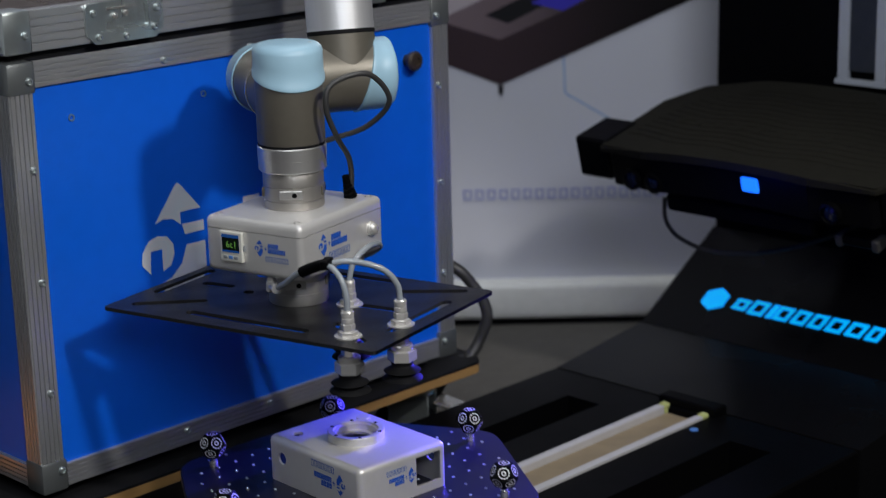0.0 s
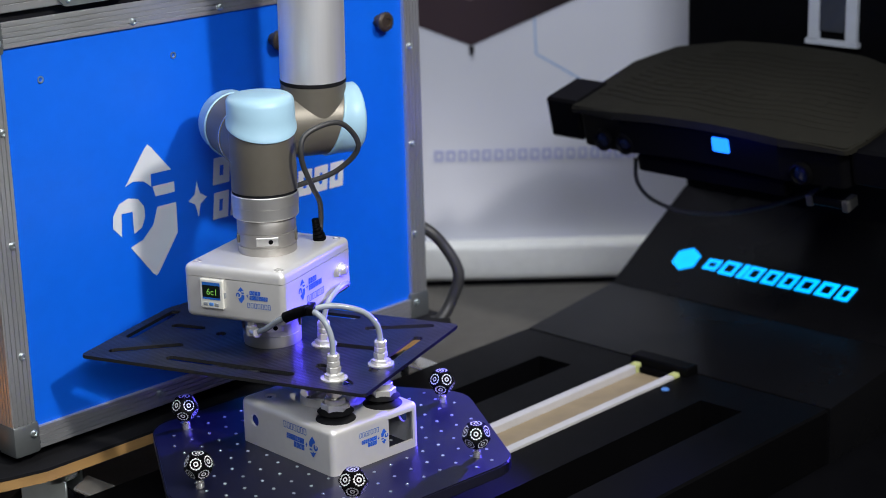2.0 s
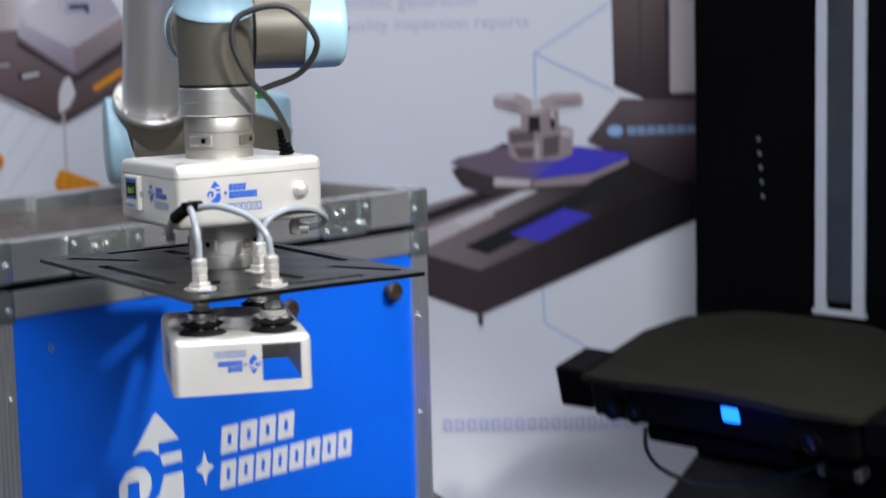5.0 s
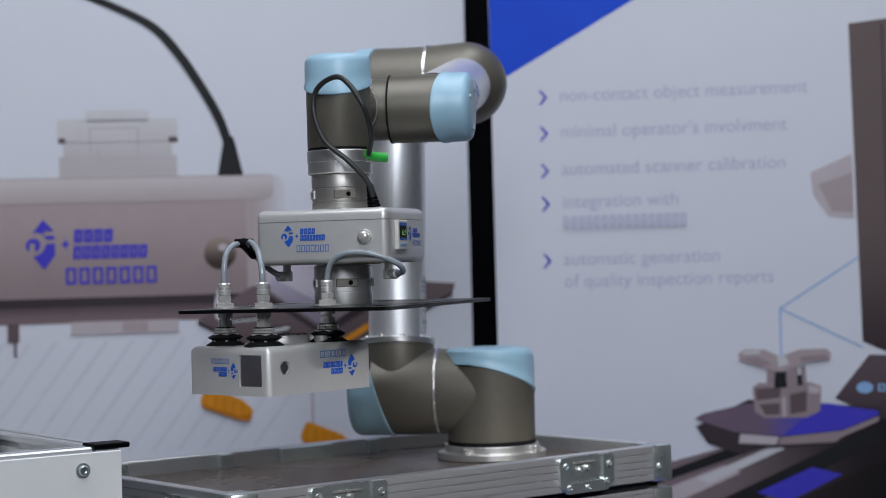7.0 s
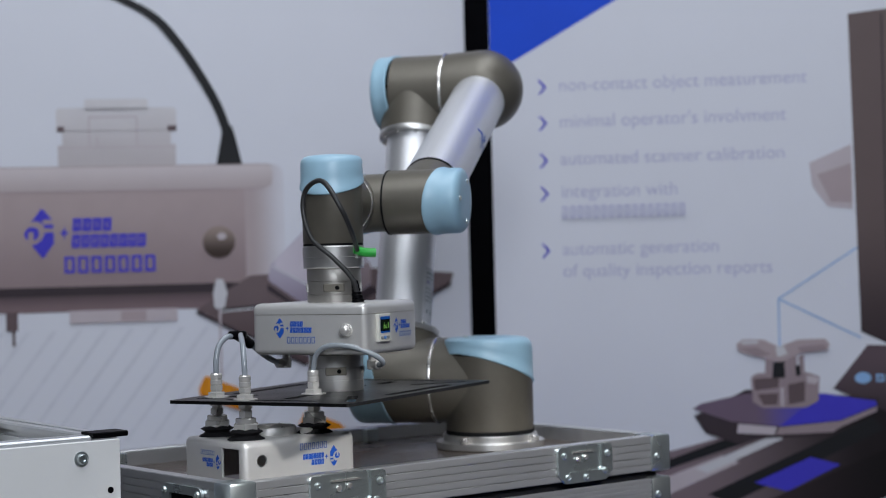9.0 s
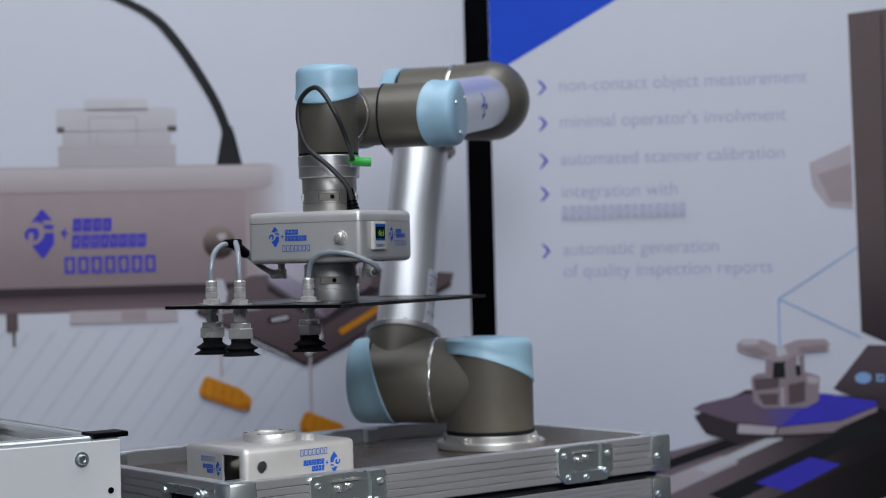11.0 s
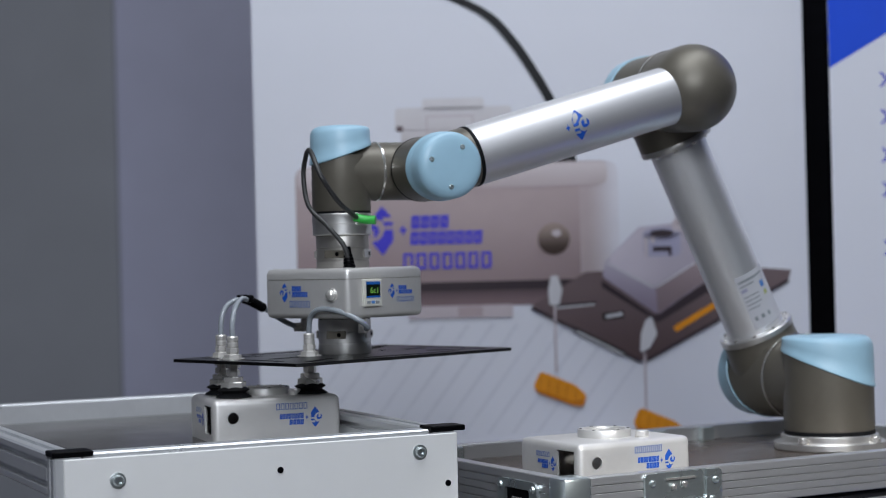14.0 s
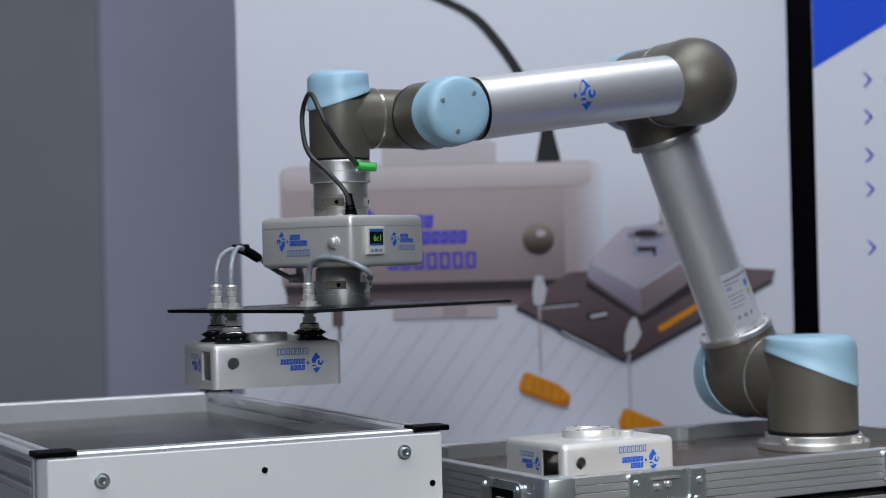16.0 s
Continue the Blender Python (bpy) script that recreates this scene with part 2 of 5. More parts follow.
def carbon():
    """Black carbon-fibre plate with a woven twill."""
    m = mat("carbon_fibre_plate", (0.016, 0.016, 0.017), 0.32, 0.0, 60, 0.1)
    nt = m.node_tree
    b = nt.nodes["Principled BSDF"]
    b.inputs["Specular IOR Level"].default_value = 0.22
    tc = nt.nodes.new("ShaderNodeTexCoord")
    w1 = nt.nodes.new("ShaderNodeTexWave")
    w1.bands_direction = "DIAGONAL"
    w1.inputs["Scale"].default_value = 95
    nt.links.new(tc.outputs["Object"], w1.inputs["Vector"])
    ck = nt.nodes.new("ShaderNodeTexChecker")
    ck.inputs["Scale"].default_value = 330
    nt.links.new(tc.outputs["Object"], ck.inputs["Vector"])
    mx = nt.nodes.new("ShaderNodeMath")
    mx.operation = "MULTIPLY"
    nt.links.new(w1.outputs["Fac"], mx.inputs[0])
    nt.links.new(ck.outputs["Fac"], mx.inputs[1])
    bp = nt.nodes.new("ShaderNodeBump")
    bp.inputs["Strength"].default_value = 0.35
    bp.inputs["Distance"].default_value = 0.0006
    nt.links.new(mx.outputs[0], bp.inputs["Height"])
    # the fibre bundles alternate in tone along the weave
    w2 = nt.nodes.new("ShaderNodeTexWave")
    w2.bands_direction = "Y"
    w2.inputs["Scale"].default_value = 115
    w2.inputs["Distortion"].default_value = 0.6
    w2.inputs["Detail Scale"].default_value = 60
    nt.links.new(tc.outputs["Object"], w2.inputs["Vector"])
    tone = nt.nodes.new("ShaderNodeMix")
    tone.data_type = "RGBA"
    tone.inputs[6].default_value = (0.002, 0.002, 0.0022, 1)
    tone.inputs[7].default_value = (0.030, 0.030, 0.031, 1)
    nt.links.new(w2.outputs["Fac"], tone.inputs[0])
    nt.links.new(tone.outputs[2], b.inputs["Base Color"])
    nt.links.new(bp.outputs[0], b.inputs["Normal"])
    return m


CARBON = carbon()

# ---- mesh helpers ----


def part(name, bm, material, parent=None, label="", smooth=None, m=None):
    """Link a bmesh as one mesh object, under a thing where one is given."""
    bmesh.ops.recalc_face_normals(bm, faces=bm.faces)
    me = bpy.data.meshes.new(name)
    bm.to_mesh(me)
    bm.free()
    me.materials.append(material)
    if smooth is not None:
        for poly in me.polygons:
            poly.use_smooth = True
        me.set_sharp_from_angle(angle=radians(smooth))
    ob = new(name, me)
    if parent:
        ob.parent = parent
    if m is not None:
        ob.matrix_basis = m
    if label:
        ob["label"] = label
    return ob


def share(name, ob, parent, m):
    """Another object on the same mesh."""
    o = new(name, ob.data)
    o.parent = parent
    o.matrix_basis = m
    if "label" in ob:
        o["label"] = ob["label"]
    return o


def thing(name, label, category, m=None, group="", kind=""):
    e = tagged(new(name), label, category, group, kind)
    if m is not None:
        e.matrix_basis = m
    return e


def join(*bms):
    out = bms[0]
    for b in bms[1:]:
        me = bpy.data.meshes.new("t")
        b.to_mesh(me)
        out.from_mesh(me)
        bpy.data.meshes.remove(me)
        b.free()
    return out


def moved(bm, m):
    bm.transform(m)
    return bm


def rbox(lo, hi, r=0.0, seg=2):
    bm = bmesh.new()
    bmesh.ops.create_cube(bm, size=1)
    for v in bm.verts:
        v.co = Vector([lo[i] + (v.co[i] + 0.5) * (hi[i] - lo[i]) for i in range(3)])
    if r > 0:
        bmesh.ops.bevel(bm, geom=bm.edges[:], offset=r, segments=seg, affect="EDGES", profile=0.5)
    return bm


def boxes(rows):
    return join(*[rbox(lo, hi) for lo, hi in rows])


def lathe(profile, seg=32):
    """Turn (radius, height) rows round z; ends on the axis are closed."""
    bm = bmesh.new()
    rings = []
    for r, z in profile:
        if r < 1e-6:
            rings.append([bm.verts.new((0, 0, z))])
        else:
            rings.append([bm.verts.new((r * math.cos(2 * math.pi * k / seg), r * math.sin(2 * math.pi * k / seg), z)) for k in range(seg)])
    for a, b in zip(rings, rings[1:]):
        for k in range(seg):
            j = (k + 1) % seg
            if len(a) == 1 and len(b) == 1:
                continue
            if len(a) == 1:
                bm.faces.new((a[0], b[j], b[k]))
            elif len(b) == 1:
                bm.faces.new((a[k], a[j], b[0]))
            else:
                bm.faces.new((a[k], a[j], b[j], b[k]))
    return bm


def rod(r, z0, z1, bev=0.0015, seg=32):
    return lathe([(0, z0), (r - bev, z0), (r, z0 + bev), (r, z1 - bev), (r - bev, z1), (0, z1)], seg)


def along(axis):
    """A turn that lays +z along the axis."""
    return Vector(axis).to_track_quat("Z", "Y").to_matrix().to_4x4()


def spline(points, n=10):
    pts = [Vector(q) for q in points]
    out = []
    for i in range(len(pts) - 1):
        p0, p1, p2, p3 = pts[max(0, i - 1)], pts[i], pts[i + 1], pts[min(len(pts) - 1, i + 2)]
        for k in range(n):
            s = k / n
            out.append(0.5 * (2 * p1 + (p2 - p0) * s + (2 * p0 - 5 * p1 + 4 * p2 - p3) * s * s + (3 * p1 - p0 - 3 * p2 + p3) * s ** 3))
    out.append(pts[-1])
    return out


def hose(points, r, n=10, seg=10):
    """A round tube swept along a smooth curve through the points."""
    path = spline(points, n)
    bm = bmesh.new()
    rings = []
    up = Vector((0.3, 0.2, 0.9)).normalized()
    for i, q in enumerate(path):
        d = (path[min(i + 1, len(path) - 1)] - path[max(i - 1, 0)]).normalized()
        side = d.cross(up).normalized()
        up = side.cross(d).normalized()
        rings.append([bm.verts.new(q + (side * math.cos(a) + up * math.sin(a)) * r) for a in [2 * math.pi * k / seg for k in range(seg)]])
    for a, b in zip(rings, rings[1:]):
        for k in range(seg):
            bm.faces.new((a[k], a[(k + 1) % seg], b[(k + 1) % seg], b[k]))
    bm.faces.new(rings[0])
    bm.faces.new(rings[-1])
    return bm


def poly(rows, z=0.0, bm=None):
    """Flat filled shape(s) in the xy plane."""
    bm = bm or bmesh.new()
    for ring in rows:
        bm.faces.new([bm.verts.new((x, y, z)) for x, y in ring])
    return bm


def rect(x0, y0, x1, y1):
    return [(x0, y0), (x1, y0), (x1, y1), (x0, y1)]


def disc(cx, cy, r, n=20, r2=None):
    return [(cx + r * math.cos(2 * math.pi * k / n), cy + (r2 or r) * math.sin(2 * math.pi * k / n)) for k in range(n)]


def prism(outline, z0, z1, bev=0.0):
    """An upright prism on a closed outline."""
    bm = bmesh.new()
    f = bm.faces.new([bm.verts.new((x, y, z0)) for x, y in outline])
    r = bmesh.ops.extrude_face_region(bm, geom=[f])
    for v in r["geom"]:
        if isinstance(v, bmesh.types.BMVert):
            v.co.z = z1
    if bev:
        es = [e for e in bm.edges if abs(e.verts[0].co.z - e.verts[1].co.z) < 1e-7]
        bmesh.ops.bevel(bm, geom=es, offset=bev, segments=2, affect="EDGES")
    return bm


def rounded(outline, r, n=5):
    """The outline with its corners rounded."""
    out = []
    k = len(outline)
    for i in range(k):
        p, a, b = Vector(outline[i]), Vector(outline[i - 1]), Vector(outline[(i + 1) % k])
        da, db = (a - p).normalized(), (b - p).normalized()
        half = math.acos(max(-1, min(1, da.dot(db)))) / 2
        t = min(r / math.tan(half), (a - p).length * 0.49, (b - p).length * 0.49)
        s, e = p + da * t, p + db * t
        for j in range(n + 1):
            w = j / n
            out.append(tuple((s * (1 - w) ** 2 + p * 2 * w * (1 - w) + e * w * w)))
    return out


def wall_on(origin, right, up):
    """The frame of a flat surface: x along right, y along up, z out of it."""
    r, u = Vector(right).normalized(), Vector(up).normalized()
    n = r.cross(u)
    return Matrix(((r.x, u.x, n.x, origin[0]), (r.y, u.y, n.y, origin[1]), (r.z, u.z, n.z, origin[2]), (0, 0, 0, 1)))


def writing(name, text, size, material, parent, m, label=""):
    cu = bpy.data.curves.new("t", "FONT")
    cu.body, cu.size = text, size
    tmp = new("t", cu)
    me = bpy.data.meshes.new_from_object(tmp.evaluated_get(bpy.context.evaluated_depsgraph_get()))
    bpy.data.objects.remove(tmp)
    bpy.data.curves.remove(cu)
    me.materials.append(material)
    ob = new(name, me)
    ob.parent, ob.matrix_basis = parent, m
    if label:
        ob["label"] = label
    return ob


def emblem(s):
    """A diamond of two arrow heads, a hook and a small star, about s high."""
    rows = [
        [(0.0, 0.5), (-0.03, 0.475), (-0.225, 0.225), (-0.15, 0.25), (-0.06, 0.235), (0.01, 0.18), (0.01, 0.275), (0.20, 0.275), (0.03, 0.475)],
        [(0.02, 0.18), (0.22, 0.18), (0.22, 0.10), (0.04, 0.10)],
        [(0.05, 0.02), (0.225, 0.02), (0.225, -0.21), (0.03, -0.475), (0.0, -0.5), (-0.03, -0.475), (-0.215, -0.235), (-0.10, -0.20), (0.0, -0.11)],
        [(-0.36, -0.06), (-0.35, 0.03), (-0.29, 0.11), (-0.205, 0.135), (-0.12, 0.115), (-0.07, 0.05), (-0.065, -0.03), (-0.10, -0.105), (-0.175, -0.14), (-0.175, 0.03), (-0.275, 0.03), (-0.285, -0.14)],
        [(0.52, 0.0), (0.455, 0.04), (0.43, 0.14), (0.405, 0.04), (0.34, 0.0), (0.405, -0.04), (0.43, -0.14), (0.455, -0.04)],
    ]
    return [[(x * s, y * s) for x, y in ring] for ring in rows]


def hollow(x, y, w, h, n, stroke, gap=0.2, slant=0.0):
    """A row of n plain hollow blocks, drawn in strokes, in place of lettering."""
    step, out = w / n, []
    for i in range(n):
        x0, x1 = x + i * step, x + (i + 1 - gap) * step
        for q in (rect(x0, y, x0 + stroke, y + h), rect(x1 - stroke, y, x1, y + h), rect(x0 + stroke, y + h - stroke, x1 - stroke, y + h), rect(x0 + stroke, y, x1 - stroke, y + stroke)):
            out.append([(px + slant * (py - y), py) for px, py in q])
    return out


def decal(name, rows, material, parent, m, label="", lift=0.0006):
    return part(name, poly(rows, lift), material, parent, label, m=m)


def screw_head(r=0.005, h=0.003):
    return lathe([(r, 0), (r, h * 0.4), (r * 0.75, h * 0.9), (r * 0.45, h), (r * 0.4, h * 0.55), (0, h * 0.5)], 14)


def cut(bm, cutters):
    """The solid bm with other solids taken out of it."""
    def ob_of(b, n):
        bmesh.ops.recalc_face_normals(b, faces=b.faces)
        me = bpy.data.meshes.new(n)
        b.to_mesh(me)
        b.free()
        return new(n, me)
    o = ob_of(bm, "solid")
    cs = [ob_of(c, "cutter") for c in cutters]
    for c in cs:
        md = o.modifiers.new("cut", "BOOLEAN")
        md.operation, md.object, md.solver = "DIFFERENCE", c, "EXACT"
    me = bpy.data.meshes.new_from_object(o.evaluated_get(bpy.context.evaluated_depsgraph_get()))
    out = bmesh.new()
    out.from_mesh(me)
    for x in [o] + cs:
        d = x.data
        bpy.data.objects.remove(x)
        bpy.data.meshes.remove(d)
    bpy.data.meshes.remove(me)
    return out


# ---- the hall ----
tagged(part("floor", rbox((-6, -6, -0.1), (6, 6, 0)), CARPET), "charcoal grey carpet floor of the stand", "floor", kind="structure")
tagged(part("ceiling", rbox((-6, -6, 4.0), (6, 6, 4.1)), CEIL), "dark grey plain hall ceiling", "ceiling", kind="structure")
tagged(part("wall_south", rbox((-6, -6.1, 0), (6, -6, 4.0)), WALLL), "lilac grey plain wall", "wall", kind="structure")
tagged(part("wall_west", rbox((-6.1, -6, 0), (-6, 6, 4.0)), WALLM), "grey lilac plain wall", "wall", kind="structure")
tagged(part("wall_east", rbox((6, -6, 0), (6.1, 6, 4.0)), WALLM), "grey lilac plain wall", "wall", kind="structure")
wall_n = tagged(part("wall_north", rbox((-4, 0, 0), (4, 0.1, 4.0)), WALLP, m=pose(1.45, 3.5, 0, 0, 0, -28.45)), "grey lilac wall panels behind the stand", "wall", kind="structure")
part("wall_panel", rbox((-1.78, -0.03, 0), (-0.80, -0.002, 4.0), 0.004), WALLG, wall_n, "neutral grey panel")
curtain = tagged(part("backdrop", rbox((-0.25, 0, 0), (0.75, 0.05, 4.0)), DARKW, m=pose(1.12, 1.42, 0, 0, 0, -36)), "black curtain backdrop behind the banners", "curtain", kind="structure")

# ---- flight case ----
CW, CD = 0.690, 0.430
Z0, ZT, ZL, ZRIM, ZDECK = 0.168, 0.673, 0.683, 0.730, 0.707


def ribbed(lx, w, t=0.004, ribs=5):
    """A flat strip along x with ribs, its outer face towards -y, its width along z."""
    rows = [((0, 0.001, 0), (lx, t, w))]
    step = w / ribs
    for i in range(ribs):
        rows.append(((0, -0.0012, i * step + 0.0012), (lx, 0.001, (i + 1) * step - 0.0006)))
    return boxes(rows)


def flight_case():
    c = thing("flight_case", "blue flight case with ribbed aluminium edges and zinc corners", "flight case", pose(0, 0, 0))
    e = 0.004
    part("body", rbox((e, e, Z0 + 0.004), (CW - e, CD - e, ZT - 0.002), 0.002, 1), BLUE, c, "blue laminate case body")
    lid = part("top_tray", rbox((e, e, ZL + 0.001), (CW - e, CD - e, ZDECK)), ALU, c, "shallow aluminium rimmed top tray")
    for lo, hi in (((e, e, ZDECK), (CW - e, e + 0.014, ZRIM - 0.003)), ((e, CD - e - 0.014, ZDECK), (CW - e, CD - e, ZRIM - 0.003)), ((e, e + 0.014, ZDECK), (e + 0.014, CD - e - 0.014, ZRIM - 0.003)), ((CW - e - 0.014, e + 0.014, ZDECK), (CW - e, CD - e - 0.014, ZRIM - 0.003))):
        part("rim_board", rbox(lo, hi), ALU, c, "rim board of the tray")
    for x, w in ((0.060, 0.030), (0.230, 0.022), (0.330, 0.090), (0.480, 0.022)):
        part("rim_bracket", rbox((x, CD - 0.030, ZDECK + 0.002), (x + w, CD - 0.0185, ZRIM - 0.001), 0.002, 2), ZINC, c, "zinc bracket inside the rim")
    part("deck", rbox((e + 0.0145, e + 0.0145, ZDECK + 0.0005), (CW - e - 0.0145, CD - e - 0.0145, ZDECK + 0.003)), CASEDECK, c, "brown film-faced plywood deck")
    part("gap_gasket", rbox((0.012, 0.012, ZT - 0.0015), (CW - 0.012, CD - 0.012, ZL + 0.0005)), BLACK, c, "black gap below the tray")
    # front and left edges
    def strip(w, lx, m, name="edge_profile"):
        part(name, ribbed(lx, w), ALU, c, m=m)
    X, Yl = 0.033, 0.033
    strip(0.030, CW - 2 * X, pose(X, 0, ZT - 0.030))
    strip(0.028, CW - 2 * X, pose(X, 0, Z0))
    strip(0.046, CW - 2 * X, pose(X, 0, ZL))
    strip(0.030, ZT - Z0 - 0.07, Matrix.Translation((0.030, 0, Z0 + 0.035)) @ pose(0, 0, 0, 0, -90, 0))
    strip(0.030, ZT - Z0 - 0.07, Matrix.Translation((CW, 0, Z0 + 0.035)) @ pose(0, 0, 0, 0, -90, 0))
    left = pose(0, CD, 0, 0, 0, -90)
    strip(0.030, CD - 2 * Yl, left @ pose(Yl, 0, ZT - 0.030))
    strip(0.028, CD - 2 * Yl, left @ pose(Yl, 0, Z0))
    strip(0.046, CD - 2 * Yl, left @ pose(Yl, 0, ZL))
    strip(0.030, ZT - Z0 - 0.07, left @ Matrix.Translation((CD, 0, Z0 + 0.035)) @ pose(0, 0, 0, 0, -90, 0))
    strip(0.030, ZT - Z0 - 0.07, left @ Matrix.Translation((0.030, 0, Z0 + 0.035)) @ pose(0, 0, 0, 0, -90, 0))
    right = pose(CW, 0, 0, 0, 0, 90)
    strip(0.046, CD - 2 * Yl, right @ pose(Yl, 0, ZL))
    strip(0.030, ZT - Z0 - 0.07, right @ Matrix.Translation((0.030, 0, Z0 + 0.035)) @ pose(0, 0, 0, 0, -90, 0))
    # bright rim of the tray
    for lo, hi in (((0.03, -0.001, ZRIM - 0.003), (CW - 0.03, 0.016, ZRIM)), ((0.03, CD - 0.017, ZRIM - 0.003), (CW - 0.03, CD, ZRIM)), ((-0.001, 0.03, ZRIM - 0.003), (0.016, CD - 0.03, ZRIM)), ((CW - 0.017, 0.03, ZRIM - 0.003), (CW, CD - 0.03, ZRIM))):
        part("rim_strip", rbox(lo, hi, 0.001, 1), ALU, c, "bright aluminium rim strip")
    # corner brackets
    for cx, cy in ((0, 0), (1, 0), (0, 1), (1, 1)):
        for za, zb, mt in ((Z0 - 0.003, Z0 + 0.036, DARKZINC), (ZT - 0.036, ZT + 0.001, DARKZINC), (ZL - 0.001, ZRIM + 0.001, ZINC)):
            x0, x1 = (-0.003, 0.033) if cx == 0 else (CW - 0.033, CW + 0.003)
            y0, y1 = (-0.003, 0.033) if cy == 0 else (CD - 0.033, CD + 0.003)
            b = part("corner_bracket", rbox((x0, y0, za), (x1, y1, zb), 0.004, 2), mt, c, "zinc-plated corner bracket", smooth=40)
            if cy == 0:
                rv = (0.024 if cx == 0 else CW - 0.024, -0.003, (za + zb) / 2 + (0.006 if za < 0.5 else -0.004))
                part("rivet", moved(screw_head(0.0048, 0.0035), pose(*rv, 90, 0, 0)), ZINC, b, smooth=40)
    rv0 = None
    for x, z in ((0.021, 0.551), (0.020, 0.42), (0.019, 0.287), (0.211, 0.651), (0.343, 0.651), (0.48, 0.651), (0.21, 0.186), (0.345, 0.186), (0.48, 0.186), (0.669, 0.556), (0.669, 0.42), (0.669, 0.29)):
        m = pose(x, -0.0012, z, 90, 0, 0)
        if rv0 is None:
            rv0 = part("rivet", screw_head(0.0048, 0.0035), ZINC, c, "steel rivet", smooth=40, m=m)
        else:
            share("rivet", rv0, c, m)
    for x, z in ((0.08, 0.602), (0.27, 0.602)):
        part("threaded_insert", lathe([(0.0042, 0), (0.0042, 0.001), (0.0026, 0.001), (0.0024, -0.001), (0, -0.001)], 16), ZINC, c, "small steel threaded insert", smooth=40, m=pose(x, 0.0036, z, 90, 0, 0))
    for x, z in ((0.43, 0.599), (0.616, 0.597)):
        k = part("knob", lathe([(0.008, 0), (0.008, 0.008), (0.0125, 0.010), (0.0135, 0.016), (0.011, 0.019), (0.006, 0.0195), (0.005, 0.017), (0, 0.017)], 20), KNOB, c, "dark brown round knob", smooth=40, m=pose(x, 0.004, z, 90, 0, 0))
    # latch dishes in the tray's front
    for x0, x1 in ((0.104, 0.212), (0.487, 0.582)):
        w = x1 - x0
        outline = rounded([(0, 0.045), (0, 0.010), (0.012, -0.002), (w - 0.012, -0.002), (w, 0.010), (w, 0.045)], 0.006)
        plate = cut(prism(outline, 0, 0.004), [rbox((w * 0.16, 0.012, -0.01), (w * 0.80, 0.06, 0.02), 0.003)])
        lt = part("latch_plate", plate, ZINC, c, "zinc recessed latch plate", m=wall_on((x0, -0.0012, ZL), (1, 0, 0), (0, 0, 1)))
        part("latch_dish", rbox((w * 0.15, 0.010, -0.006), (w * 0.81, 0.046, 0.0005), 0.001, 1), ZINC, lt)
        part("latch_pin", join(moved(rod(0.004, 0, 0.004), pose(w * 0.38, 0.028, 0.0005)), moved(rod(0.004, 0, 0.004), pose(w * 0.52, 0.030, 0.0005)), rbox((w * 0.28, 0.036, 0.0005), (w * 0.66, 0.0385, 0.003))), STEEL, lt)
        for px, py in ((0.010, 0.034), (0.016, 0.006), (w * 0.5, 0.004), (w - 0.014, 0.010), (w - 0.009, 0.032)):
            part("rivet", screw_head(0.0045, 0.003), ZINC, lt, smooth=40, m=pose(px, py, 0.004))
    # butterfly latch on the left side, and one low on it
    for yy, zz in ((0.10, ZL - 0.012), (0.10, 0.46)):
        lt = part("butterfly_latch", cut(prism(rounded(rect(-0.045, -0.035, 0.045, 0.050), 0.010), 0, 0.004), [rbox((-0.028, -0.022, -0.01), (0.028, 0.040, 0.02), 0.003)]), ZINC, c, "zinc butterfly latch", m=wall_on((-0.0012, yy, zz), (0, -1, 0), (0, 0, 1)))
        part("latch_dish", rbox((-0.029, -0.023, -0.006), (0.029, 0.041, 0.0005), 0.001, 1), BLACKP, lt)
        part("latch_wing", join(rbox((-0.013, -0.012, 0.001), (0.013, 0.030, 0.004), 0.001, 1), moved(rbox((-0.018, -0.003, 0.004), (0.018, 0.003, 0.012), 0.001, 1), pose(0, 0.008, 0, 0, 0, 30))), STEEL, lt)
        for px, py in ((-0.037, -0.027), (0.037, -0.027), (-0.037, 0.042), (0.037, 0.042)):
            part("rivet", screw_head(0.0045, 0.003), ZINC, lt, smooth=40, m=pose(px, py, 0.004))
    # printed emblem and lettering blocks
    f = wall_on((0, 0.0038, 0), (1, 0, 0), (0, 0, 1))
    big = [[(x + 0.222, y + 0.418) for x, y in ring] for ring in emblem(0.165)]
    decal("printed_emblem", big, CASEINK, c, f, "pale grey printed emblem")
    decal("printed_lettering", hollow(0.318, 0.430, 0.125, 0.034, 4, 0.0105, 0.14, 0.12) + hollow(0.315, 0.386, 0.228, 0.034, 8, 0.0095, 0.14, 0.12), CASEINK, c, f, "pale grey printed lettering blocks")
    return c


flight_case()


